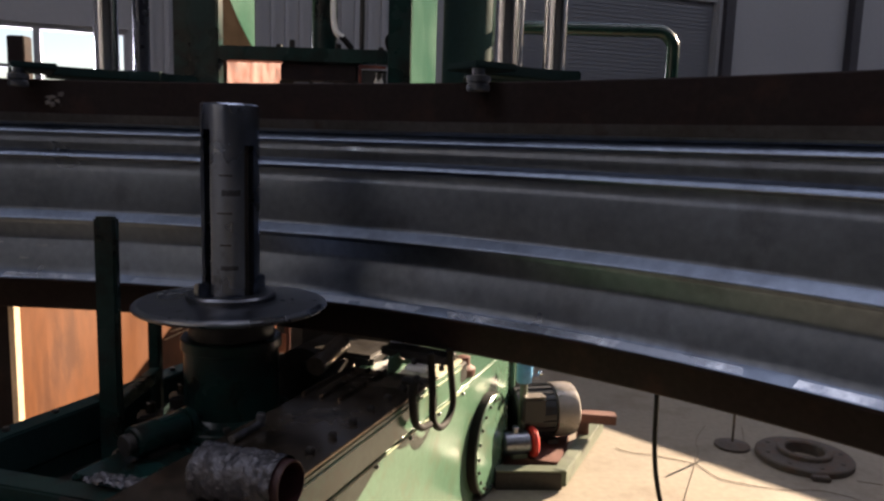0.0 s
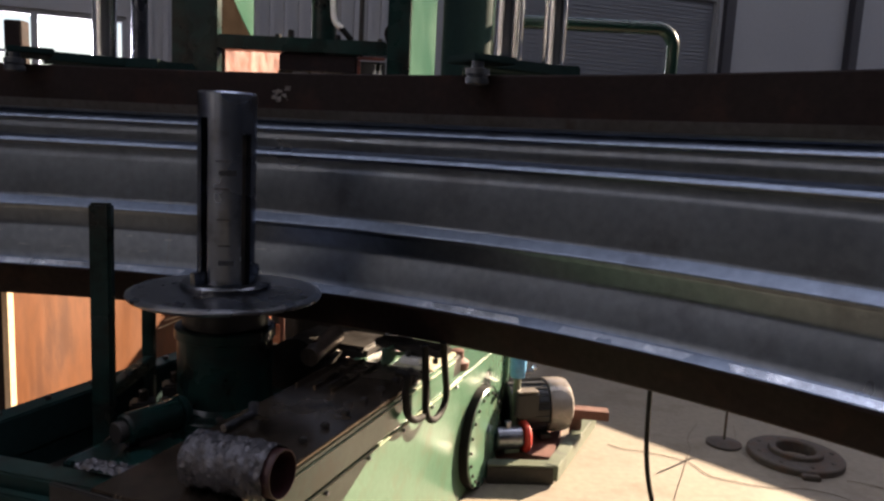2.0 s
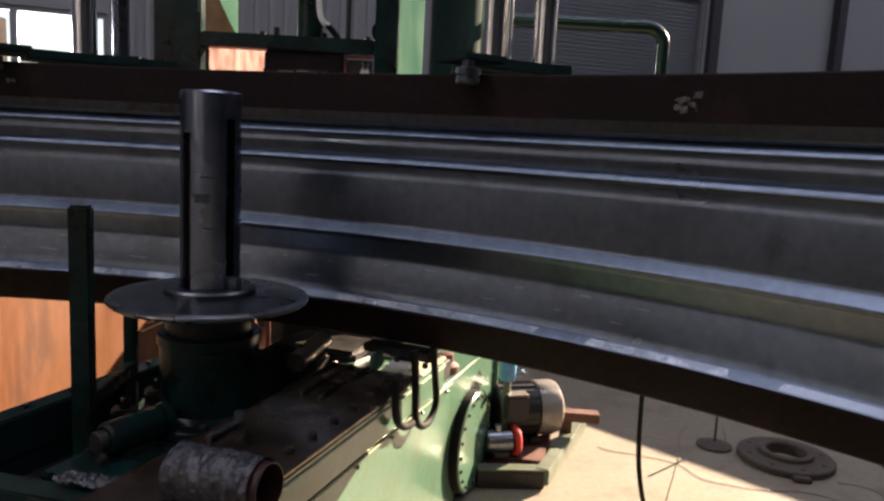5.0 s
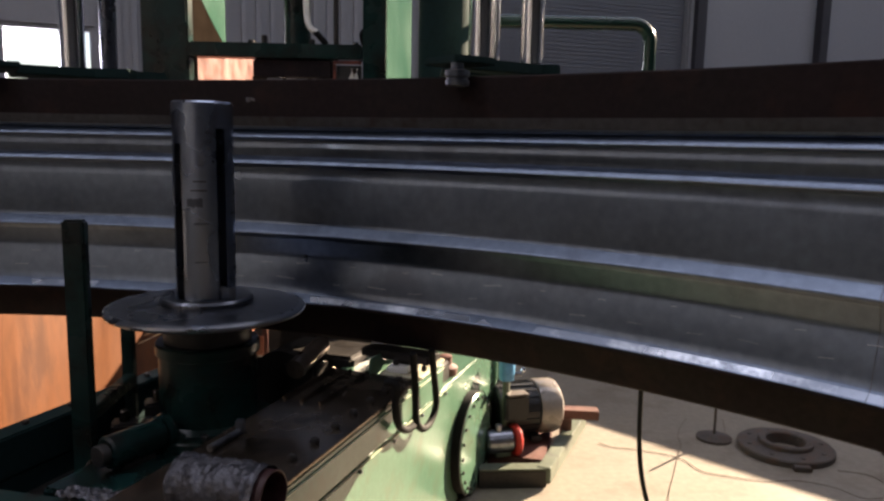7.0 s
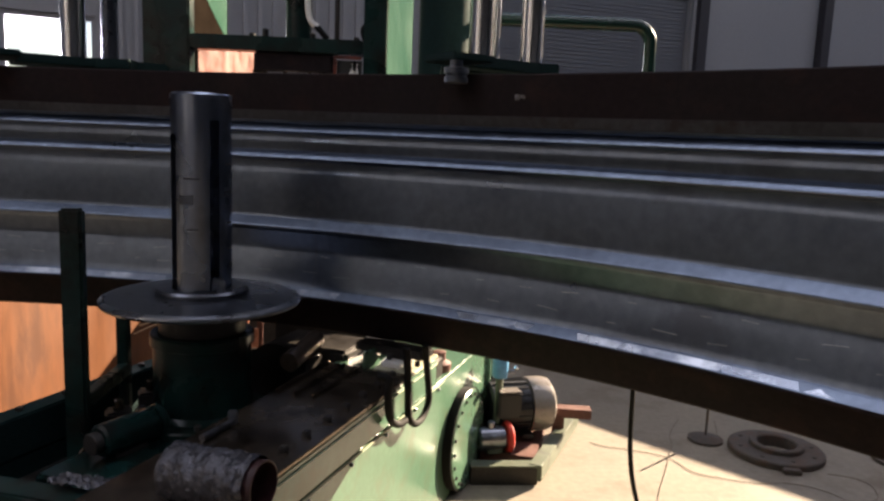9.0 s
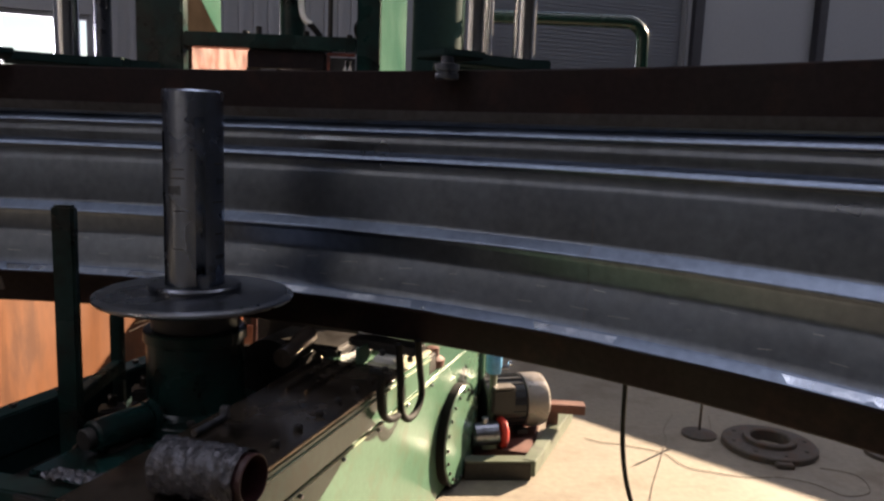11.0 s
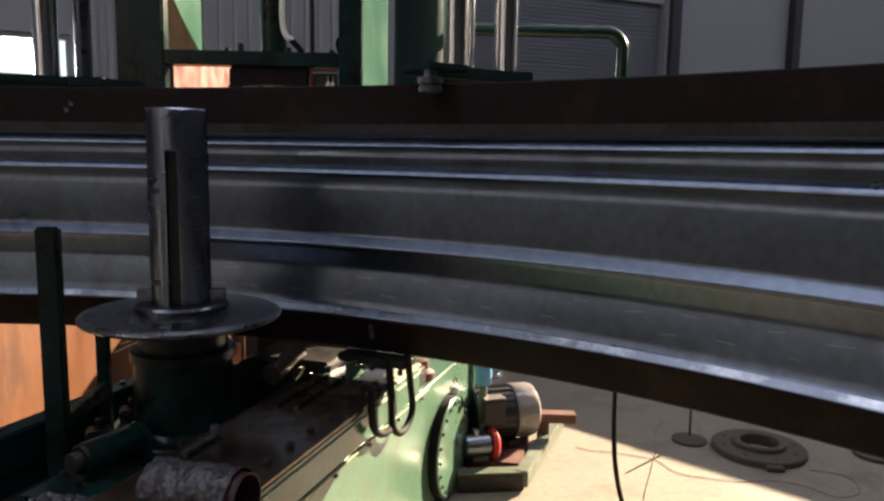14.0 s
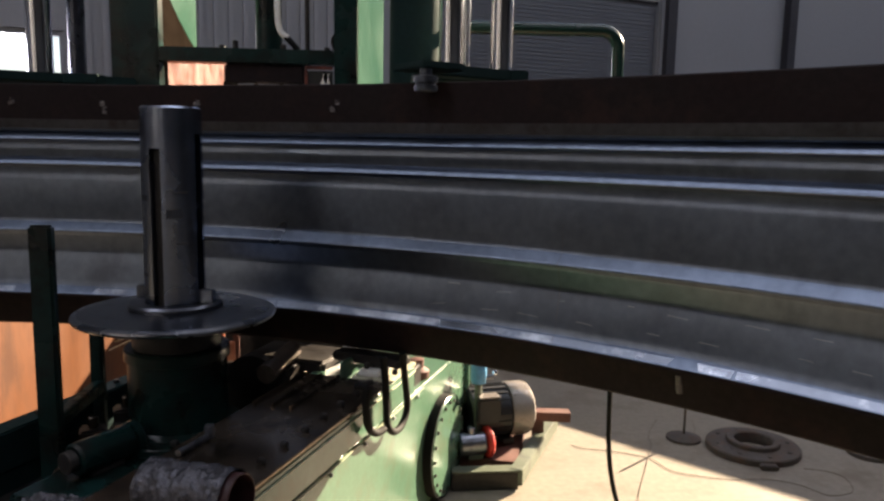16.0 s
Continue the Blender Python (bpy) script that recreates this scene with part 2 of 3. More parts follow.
for x0, x1, z0, z1 in [(-9.2, -5.88, 2.02, 2.07), (-9.2, -5.88, 2.56, 2.61), (-5.92, -5.88, 2.07, 2.56), (-6.69, -6.63, 2.07, 2.56),
                       (-7.45, -7.4, 2.07, 2.56), (-8.3, -8.25, 2.07, 2.56), (-9.2, -9.15, 2.07, 2.56), (-6.63, -5.92, 2.20, 2.23), (-7.4, -6.69, 2.20, 2.23)]:
    part("window_bar", box(x0, x1, 0.03, 0.12, z0, z1, 0.004), "panel", win)
# the other walls and the roof close the hall
hall_wall("wall_left", [(-16.2, -16, -30, 0.2, 0, 8.4)], HALL, label="grey sheet metal hall wall")
hall_wall("wall_rear", [(-16, 15.4, -30.2, -30, 0, 8.4)], HALL, label="grey sheet metal hall wall")
hall_wall("wall_right", [(15.2, 15.4, -30, 0.2, 0, 8.4)], HALL, label="grey sheet metal hall wall")
# roof sheets leave two unseen skylight strips, added to light the ring's ridges
hall_wall("ceiling", [(-16.2, 15.4, -30.2, -13.0, 8.4, 8.52), (-16.2, 15.4, -11.8, -6.3, 8.4, 8.52), (-16.2, 15.4, -4.7, 0.2, 8.4, 8.52)], HALL, "roof", "grey sheet roof with skylight strips")
daylight("unseen_skylight_a", 31, 1.2, HALL @ pose(-0.4, -12.4, 8.46, 0, 0, 0), 96)
daylight("unseen_skylight_b", 31, 1.6, HALL @ pose(-0.4, -5.5, 8.46, 0, 0, 0), 185)
daylight("window_light", 3.0, 0.5, HALL @ pose(-7.7, 0.35, 2.32, -90, 0, 0), 60)

M["darker_steel"] = material("darker_band_steel", (0.070, 0.073, 0.084), 0.40, 1.0, 0.3, 4, 40, 0.06, (0.05, 0.045, 0.046), 0.2)
M["clip_primer"] = material("orange_primer", (0.50, 0.20, 0.12), 0.5, 0.0, 0.2, 20, 90, 0.08)
M["mouth"] = material("red_oxide", (0.030, 0.008, 0.009), 0.5, 0.0, 0.3, 20, 90, 0.1)
M["red_rust"] = material("red_brown_rust", (0.10, 0.036, 0.026), 0.6, 0.0, 0.35, 10, 60, 0.2, (0.10, 0.04, 0.03), 0.3)
M["channel"] = material("grey_green_paint", (0.11, 0.13, 0.095), 0.5, 0.0, 0.2, 6, 50, 0.12, (0.09, 0.10, 0.08), 0.3)
# Lit copy of the press paint; the unlit columns take a darker green.
M["press_lit_green"] = material("press_lit_green_paint", (0.024, 0.074, 0.052), 0.20, 0.0, 0.15, 3, 40, 0.05, rough_vary=0.05, spec=0.3)
M["wire"] = material("dusty_wire", (0.12, 0.09, 0.065), 0.8, 0.0, 0.2, 20, 90, 0.1)
M["pipe_green"] = material("gloss_green", (0.006, 0.026, 0.020), 0.2, 0.0, 0.12, 5, 50, 0.05)
M["sunlit_cream"] = material("sunlit_cream_tone", (0.45, 0.44, 0.32), 0.5, 0.0, 0.2, 12, 60, 0.1, (0.22, 0.20, 0.13), 0.3)
M["smear"] = material("dull_smear", (0.085, 0.095, 0.115), 0.42, 0.9, 0.4, 25, 120, 0.1)
# Darker chrome copy: one column's dark reflection is put into its colour.
M["dark_chrome"] = material("dark_reflection_chrome", (0.10, 0.11, 0.14), 0.3, 1.0, 0.15, 5, 60, 0.02)
M["seam"] = material("edge_glint", (0.36, 0.40, 0.28), 0.5, 0.0, 0.3, 14, 70, 0.1)
M["lip_highlight"] = material("lip_highlight_steel", (0.200, 0.225, 0.270), 0.30, 1.0, 0.15, 2.6, 40, 0.04, (0.55, 0.58, 0.63), 0.44)
M["gusset_shadow_brown"] = material("gusset_shadow_brown", (0.012, 0.009, 0.007), 0.95, 0.0, 0.4, 6, 50, 0.1, spec=0.0)
M["weld"] = material("weld", (0.12, 0.12, 0.13), 0.5, 1.0, 0.3, 20, 90, 0.1)
M["spatter"] = material("torch_mark", (0.16, 0.15, 0.15), 0.6, 0.3, 0.4, 30, 120, 0.3)

# ---- the rolled ring ----
RING_AT = (-1.961, -0.962)
ring = thing("rolled_ring", "large dark steel bellows ring with rusty flanges, turning", "ring", pose(RING_AT[0], RING_AT[1], 0))


def round_crest(r, z, rad, n=8):
    """A rounded crest that stands inwards, from above to below."""
    return [(r + rad - rad * math.sin(radians(a)), z + rad * math.cos(radians(a))) for a in [10 + 160 * i / n for i in range(n + 1)]]


inner = [(4.2625, 1.6970), (4.2660, 1.6742), (4.2680, 1.6620), (4.2700, 1.6560), (4.2740, 1.6505), (4.2800, 1.6477)] \
    + [(4.2660, 1.6386), (4.2560, 1.6349), (4.2450, 1.6249), (4.2430, 1.6201), (4.2470, 1.6142)] + [(4.2740, 1.6088), (4.2765, 1.6020), (4.2750, 1.5920), (4.2720, 1.5830), (4.2720, 1.5740), (4.2755, 1.5640), (4.2780, 1.5540), (4.2785, 1.5450)] \
    + [(4.2660, 1.5400), (4.2583, 1.5357), (4.2454, 1.5220), (4.2435, 1.5159), (4.2485, 1.5088)] + [(4.2690, 1.5025), (4.2725, 1.4900), (4.2722, 1.4720), (4.2708, 1.4660), (4.2690, 1.4600), (4.2680, 1.4500), (4.2651, 1.3728), (4.2655, 1.3010), (4.2660, 1.2908)] \
    + [(4.2652, 1.2772), (4.2642, 1.2760), (4.2620, 1.2746), (4.2613, 1.2739), (4.2352, 1.2476), (4.2340, 1.2462), (4.2311, 1.2415), (4.2328, 1.2350)] + [(4.2420, 1.2290), (4.2450, 1.2200), (4.2530, 1.1900), (4.2590, 1.1660), (4.2610, 1.1560), (4.2612, 1.1500), (4.2595, 1.1420), (4.2545, 1.1220), (4.2490, 1.0960), (4.2435, 1.0660), (4.2385, 1.0360), (4.2338, 1.0092), (4.2325, 1.0076)] \
    + [(4.2275, 1.0050), (4.2260, 1.0037), (4.2045, 0.9838), (4.2030, 0.9822), (4.2010, 0.9790), (4.2080, 0.9750), (4.2310, 0.9700)]
outer = [(r + 0.012, z) for r, z in reversed(inner)]
bm = lathe(inner + outer, 600, True)
for v in bm.verts:
    # the rolled sheet is slightly wavy, most of all at its lower lip
    a = math.atan2(v.co.y, v.co.x)
    k = 0.0022 if v.co.z < 1.04 else 0.0007
    w = noise.noise(Vector((12 * math.cos(a), 12 * math.sin(a), 3 * v.co.z))) + 0.5 * noise.noise(Vector((40 * math.cos(a), 40 * math.sin(a), 0)))
    v.co.z += k * w
    v.co.xy *= 1 + k * 0.25 * noise.noise(Vector((9 * math.cos(a), 9 * math.sin(a), 7 + 4 * v.co.z)))
part("bellows_wall", bm, "steel", ring, "dark rolled steel wall with rounded ridges", soft_limit=50)


def ring_patch(name, mat, points, width, label=""):
    """A thin painted or welded line on the ring: (angle, r, z) points."""
    path = [(r * math.cos(radians(a)), r * math.sin(radians(a)), z) for a, r, z in points]
    return part(name, tube(path, width, 5), mat, ring, label)


def wall_r(z):
    """The inner radius of the lower wall at height z."""
    low = [(r, h) for r, h in inner if h < 1.22][::-1]
    for (r0, h0), (r1, h1) in zip(low, low[1:]):
        if h0 <= z <= h1:
            return r0 + (r1 - r0) * (z - h0) / (h1 - h0)
    return 4.263


for a in (171.2, 131.0, 89.9):
    ring_patch("weld_seam", "weld", [(a, r + 0.0008, z) for r, z in inner if z < 1.45], 0.0015, "faint upright weld seam")
rng = random.Random(4)
for i in range(70):
    # long thin scuffs in two rows along the lower hollow, glints painted pale
    a, z0 = 84 + i * 1.35 + rng.uniform(-0.5, 0.5), (1.062 if i % 2 else 1.128) + rng.uniform(-0.009, 0.009)
    n, tilt = rng.randint(3, 9), rng.uniform(-0.0012, 0.0008)
    ring_patch("scuff_glint", "scuff", [(a + 0.13 * k, wall_r(z0 + tilt * k), z0 + tilt * k) for k in range(n)], rng.uniform(0.0007, 0.0015), "pale scuff with its glint painted in")
# the lower lip's highlight is put in as paler steel, brighter in patches
part("highlit_lip", lathe([(4.2248, 1.0032), (4.2050, 0.9849), (4.2060, 0.9843), (4.2258, 1.0026)], 600, True), "lip_highlight", ring, "lower lip with its patchy highlight painted in")
for a0 in (83.2, 183.9, 120.5, 192.0, 197.5, 203.0):
    for k in range(14 if a0 < 100 else 3):
        a, z = a0 - 0.7 + rng.uniform(0, 1.05 if a0 < 100 else 0.4), 1.765 + rng.uniform(-0.026, 0.026)
        ring_patch("weld_spatter", "spatter", [(a, 4.2685, z), (a + rng.uniform(-0.05, 0.05), 4.2685, z - rng.uniform(0.006, 0.02))], rng.uniform(0.007, 0.015), "pale torch mark")
ring_patch("weld_spatter", "spatter", [(165.9, 4.31 , 0.93), (165.9, 4.325, 0.87)], 0.012, "pale torch mark")
# A band of darker steel covers the wall just under the flange.
part("darker_band", lathe([(4.2590, 1.7000), (4.2620, 1.6745), (4.2640, 1.6635), (4.2670, 1.6625), (4.2690, 1.6990)], 300, True), "darker_steel", ring, "darker steel band under the flange")
part("upper_flange", lathe([(4.2620, 1.7000), (4.2630, 1.8376), (4.2680, 1.8425), (4.4010, 1.8425), (4.4000, 1.7000)], 300, True), "rust", ring, "dark rusty steel flange")
part("lower_flange", lathe([(4.2360, 0.9815), (4.2002, 0.9815), (4.2008, 0.9700), (4.2960, 0.9600), (4.3140, 0.8980), (4.3310, 0.8230), (4.3410, 0.8150), (4.3580, 0.8150), (4.3580, 0.9600)], 300, True), "rust", ring, "dark rusty steel flange")

# ---- the forming roller ----
AXIS = (-0.733, 2.66)
roller = thing("forming_roller", "slotted dark steel roller shaft on a wide disc, turning", "roller", pose(AXIS[0], AXIS[1], 0))


def slotted_shaft(r, z0, z1, long_z, short_z, long_w, short_w, depth, seg=96):
    """A shaft with a slot right through along x and a keyway at either end of y."""
    bm = bmesh.new()
    hs = short_w / 2

    def half(deep_keys, hw):
        # outline of the half with y > 0, from +x to -x
        a0 = math.asin(hw / r)
        pts = []
        if deep_keys:
            k = math.asin(hs / r)
            n = seg // 4
            for i in range(n + 1):
                a = a0 + (math.pi / 2 - k - a0) * i / n
                pts.append((r * math.cos(a), r * math.sin(a)))
            pts += [(hs, r - depth), (-hs, r - depth)]
            for i in range(n + 1):
                a = math.pi / 2 + k + (math.pi / 2 - k - a0) * i / n
                pts.append((r * math.cos(a), r * math.sin(a)))
        else:
            for i in range(seg // 2 + 1):
                a = a0 + (math.pi - 2 * a0) * i / (seg // 2)
                pts.append((r * math.cos(a), r * math.sin(a)))
        return pts

    def prism(pts, za, zb):
        lo = [bm.verts.new((x, y, za)) for x, y in pts]
        hi = [bm.verts.new((x, y, zb)) for x, y in pts]
        for i in range(len(pts)):
            j = (i + 1) % len(pts)
            bm.faces.new((lo[i], lo[j], hi[j], hi[i]))
        bm.faces.new(hi)
        bm.faces.new(lo[::-1])

    for s in (1, -1):
        for deep, za, zb in ((True, z0, short_z), (False, short_z, long_z)):
            pts = half(deep, long_w / 2)
            prism(pts if s > 0 else [(-x, -y) for x, y in pts], za, zb)
    add_lathe(bm, [(r, long_z), (r, z1 - 0.006), (r - 0.006, z1)], seg)
    bmesh.ops.recalc_face_normals(bm, faces=bm.faces)
    return bm


part("shaft", slotted_shaft(0.1005, 1.04, 1.734, 1.645, 1.595, 0.034, 0.040, 0.060), "shaft", roller, "dark slotted steel shaft", soft_limit=30)
part("disc", lathe([(0.10, 1.012), (0.22, 1.012), (0.318, 1.012), (0.318, 1.0380), (0.24, 1.044), (0.175, 1.048), (0.10, 1.048)], 96), "disc_steel", roller, "dark steel disc with a polished rim")
part("rim", lathe([(0.3182, 1.0122), (0.330, 1.0135), (0.337, 1.0175), (0.340, 1.0240), (0.338, 1.0305), (0.330, 1.0355), (0.3182, 1.0379)], 96, True), "rim_steel", roller, "polished rim of the disc")
part("collar", lathe([(0.10, 1.044), (0.158, 1.044), (0.158, 1.062), (0.152, 1.069), (0.103, 1.069), (0.103, 1.044)], 64, True), "disc_steel", roller)
# Near black strips put the shade of the recesses into colour.
for turn in (90, -90):
    part("keyway", box(0.036, 0.078, -0.0195, 0.0195, 1.052, 1.590, 0.002), "grease_and_shade", roller, "dark strip for the keyway's shade", at=pose(0, 0, 0, 0, 0, turn))
for s in (1, -1):
    part("key_lug", box(0.096, 0.150, -0.014, 0.014, 1.066, 1.116, 0.004), "shaft", roller, at=pose(0, 0, 0, 0, 0, 0 if s > 0 else 180))

for a, z, w in ((40, 1.50, 26), (38, 1.405, 30), (42, 1.30, 24), (44, 1.21, 22), (138, 1.47, 24), (136, 1.44, 30), (140, 1.33, 26), (137, 1.20, 20), (222, 1.49, 26), (219, 1.36, 30), (221, 1.25, 22), (316, 1.45, 30), (318, 1.28, 22)):
    # dark turned marks between the slots
    arc_pts = [(0.0990 * math.cos(radians(a - w / 2 + w * k / 8)), 0.0990 * math.sin(radians(a - w / 2 + w * k / 8)), z) for k in range(9)]
    part("wear_mark", tube(arc_pts, 0.0035, 5), "grease_and_shade", roller, "dark wear mark")
for a, z, w, h in ((50, 1.46, 34, 0.030), (128, 1.40, 30, 0.045), (232, 1.43, 36, 0.035), (305, 1.38, 30, 0.05), (48, 1.15, 30, 0.03), (228, 1.17, 34, 0.025)):
    # broad dull smears rubbed round the shaft
    bm = bmesh.new()
    strip = [[bm.verts.new((0.1010 * math.cos(radians(a - w / 2 + w * k / 12)), 0.1010 * math.sin(radians(a - w / 2 + w * k / 12)), z + e * h * (0.5 + 0.5 * abs(noise.noise(Vector((a + k * 0.6, e, z)))))) ) for e in (-0.5, 0.5)] for k in range(13)]
    for (p0, q0), (p1, q1) in zip(strip, strip[1:]):
        bm.faces.new((p0, p1, q1, q0))
    part("smear", bm, "smear", roller, "dull dark smear on the shaft")

# ---- the roller's stand ----
hub = thing("bearing_stand", "dark green bearing housing under the roller disc", "machine part", pose(AXIS[0], AXIS[1], 0))
part("neck", lathe([(0.12, 0.90), (0.150, 0.90), (0.150, 1.011), (0.12, 1.011)], 48, True), "grease_and_shade", hub)
part("housing", lathe([(0.168, 0.62), (0.168, 0.868), (0.178, 0.872), (0.178, 0.905), (0.172, 0.912), (0.05, 0.912)], 64), "dark_green", hub)
part("foot_flange", lathe([(0.165, 0.585), (0.235, 0.585), (0.240, 0.590), (0.240, 0.612), (0.235, 0.617), (0.185, 0.620), (0.165, 0.64)], 64), "dark_green", hub)
for i in range(8):
    part("bolt", cyl(0.014, 0.617, 0.636, 6), "grease_and_shade", hub, at=pose(0.208 * math.cos(i * math.pi / 4 + .2), 0.208 * math.sin(i * math.pi / 4 + .2), 0))

# ---- machine bed ----
bed = thing("machine_bed", "dark green welded machine bed with a darkened deck", "machine bed")
# Deck shade put into its colour: near black even where sun strikes.
part("deck", box(-1.62, -0.30, 2.0, 3.1, 0.36, 0.42, 0.004), "grease_and_shade", bed, "dark deck plate, shade put into its colour")
part("front_beam", box(-0.62, 0.44, -0.09, 0.0, 0.50, 0.64, 0.006), "dark_green", bed, at=pose(-1.21, 2.075, 0, 0, 0, -14.2))
part("front_beam_lip", box(-0.62, 0.44, -0.13, -0.094, 0.46, 0.60, 0.006), "dark_green", bed, at=pose(-1.21, 2.075, 0, 0, 0, -14.2))
part("side_wall", box(-0.08, -0.01, -0.55, 1.15, 0.0, 0.496, 0.004), "dull_green", bed, at=pose(-1.341, 2.355, 0, 0, 0, -22.5))
part("side_beam", box(-0.09, 0.0, -0.55, 0.98, 0.50, 0.64, 0.006), "dull_green", bed, at=pose(-1.341, 2.355, 0, 0, 0, -22.5))
for k in range(5):
    part("bolt", cyl(0.013, 0.64, 0.655, 6), "grease_and_shade", bed, at=pose(-1.341, 2.355, 0, 0, 0, -22.5) @ pose(-0.045, -0.02 + 0.19 * k, 0))
part("arm_plate", box(-0.16, 0.17, -0.58, 0.30, 0.42, 0.585, 0.01), "dark_green", bed, "dark green arm under the bearing", at=pose(-0.737, 2.66, 0, 0, 0, -21))
for x, y in ((-1.4, 2.2), (-0.5, 2.15), (-0.9, 3.0)):
    part("leg", box(x - 0.06, x + 0.06, y - 0.06, y + 0.06, 0, 0.36, 0.006), "dark_green", bed)

# small fittings on the bed
screw = thing("threaded_rod", "pale threaded rod with an end block", "rod")
bm = bmesh.new()
end_a, end_b = Vector((-0.567, 2.075, 0.754)), Vector((-0.515, 2.200, 0.754))
add_tube(bm, [end_a, end_b], 0.007, 8)
for k in range(14):
    add_tube(bm, [end_a.lerp(end_b, k / 14), end_a.lerp(end_b, (k + 0.4) / 14)], 0.011, 8)
part("thread", bm, "bright_steel", screw)
part("end_block", box(-0.528, -0.502, 2.200, 2.225, 0.744, 0.786, 0.003), "bright_steel", screw)
for x, y, z, h in ((-1.02, 2.62, 0.42, 0.20), (-0.94, 2.72, 0.42, 0.24), (-1.05, 2.42, 0.42, 0.10)):
    valve = thing("valve_block", "dark greasy valve block with a pipe stub", "valve", pose(x, y, z, 0, 0, 20))
    part("block", box(-0.045, 0.045, -0.04, 0.04, 0, h, 0.008), "grease_and_shade", valve)
    part("stub", cyl(0.018, h, h + 0.04, 12), "oily", valve)
    part("fitting", cyl(0.016, 0.04, 0.08, 8, 0.003, SIDE), "oily", valve, at=pose(0, 0, h * 0.6))
for pts in ([(-1.12, 2.30, 0.43), (-1.05, 2.40, 0.56), (-0.98, 2.52, 0.60), (-0.96, 2.64, 0.55)], [(-1.0, 2.2, 0.43), (-0.95, 2.3, 0.50), (-0.9, 2.45, 0.58), (-0.93, 2.62, 0.62)]):
    line = thing("oil_line", "thin dark oil line on the bed", "hose", group="oil lines")
    part("line_run", tube(curve(pts), 0.006, 8), "oily", line)
ram = thing("hydraulic_cylinder", "dark green hydraulic cylinder lying on the oily arm", "cylinder", pose(-0.945, 2.28, 0.645, -90, 0, -32))
part("barrel", cyl(0.052, 0.0, 0.20, 32, 0.008), "dark_green", ram)
part("end_cap", lathe([(0.02, 0.20), (0.058, 0.20), (0.058, 0.222), (0.050, 0.230), (0.02, 0.230)], 32), "dark_green", ram)
part("gland", cyl(0.034, -0.03, 0.0, 24), "grease_and_shade", ram)
part("saddle", box(-0.035, 0.035, 0.045, 0.095, 0.04, 0.16, 0.004), "grease_and_shade", ram)
for a in range(4):
    part("tie_bolt", cyl(0.008, 0.23, 0.242, 6, 0.002), "oily", ram, at=pose(0.038 * math.cos(radians(45 + 90 * a)), 0.038 * math.sin(radians(45 + 90 * a)), 0))
DUCT = (-0.315, 1.680, 0.812)
duct = thing("wrapped_duct", "short pipe wrapped in crumpled pale film", "pipe", pose(*DUCT))
aim = look((0, 0, 0), (-0.26, 0.10, -0.012))
bm = bmesh.new()
seg, rows_n = 72, 60
grid = []
for i in range(rows_n):
    f = i / (rows_n - 1)
    ring_v = []
    for k in range(seg):
        a = 2 * math.pi * k / seg
        q = Vector((math.cos(a), math.sin(a), 4.5 * f))
        rr = 0.065 + 0.006 * noise.noise(q * 2.2) + 0.007 * abs(noise.noise(q * 5.0)) + 0.004 * abs(noise.noise(q * 11.0))
        ring_v.append(bm.verts.new((rr * math.cos(a), rr * math.sin(a), -0.012 - 0.235 * f)))
    grid.append(ring_v)
for a, b in zip(grid, grid[1:]):
    for k in range(seg):
        bm.faces.new((a[k], a[(k + 1) % seg], b[(k + 1) % seg], b[k]))
part("film_wrap", bm, "foil", duct, "crumpled pale plastic film", at=aim, soft_limit=40)
part("pipe_mouth", lathe([(0.055, -0.21), (0.059, -0.21), (0.059, 0.006), (0.0575, 0.007), (0.056, 0.007), (0.055, 0.006)], 48, True), "mouth", duct, "dark red pipe mouth", at=aim)

rail = thing("guide_posts", "dark green upright guide bars on the machine bed", "guide frame")
part("tall_post", box(-1.133, -1.060, 2.46, 2.50, 0.42, 1.347, 0.008), "dark_green", rail)
part("short_post", box(-1.130, -1.085, 2.88, 2.92, 0.42, 0.93, 0.005), "dark_green", rail)
part("cross_bar", box(-0.02, 0.02, 0, 0.40, 0.655, 0.705, 0.004), "dark_green", rail, at=pose(-1.097, 2.5, 0, 0, 0, 1))

# ---- gear housing ----
GEAR = pose(0.257, 3.422, 0, 0, 0, -21.2)  # x out of its lit side, y away
gear = thing("gear_housing", "green painted gear housing with bolted round cover, in sunlight", "gearbox", GEAR)
part("body", box(-0.46, 0, -1.98, 0.42, 0.0, 0.600, 0.006), "green", gear)
part("cover_plate", box(-0.34, 0.010, -1.98, -0.42, 0.604, 0.725, 0.006), "green", gear)
# Dark panel added on the housing's unseen near end to stand for shade.
part("near_cover", box(-0.455, 0.012, -1.998, -1.983, 0.0, 0.738, 0.004), "grease_and_shade", gear, "added dark end cover, out of view")
# Sunlight on the top sheet's far end, put in as a pale colour.
part("sunlit_end_sheet", box(-0.14, 0.018, -0.716, -0.43, 0.729, 0.744, 0.003), "sunlit_cream", gear, "pale far end of the top sheet, sunlight painted in")
part("top_sheet", box(-0.34, 0.016, -1.98, -0.72, 0.729, 0.742, 0.003), "oily", gear, "oily worn steel top sheet")
for k in range(3):
    part("sheet_rib", box(-0.33 + 0.07 * k, -0.318 + 0.07 * k, -1.1, -0.73, 0.742, 0.754, 0.003), "oily", gear)
# Highlights where edges catch the sun, painted as two pale lines.
part("weld_seam", box(0.002, 0.008, -1.98, -0.30, 0.588, 0.593, 0.001), "seam", gear, "pale line for a sunlit edge")
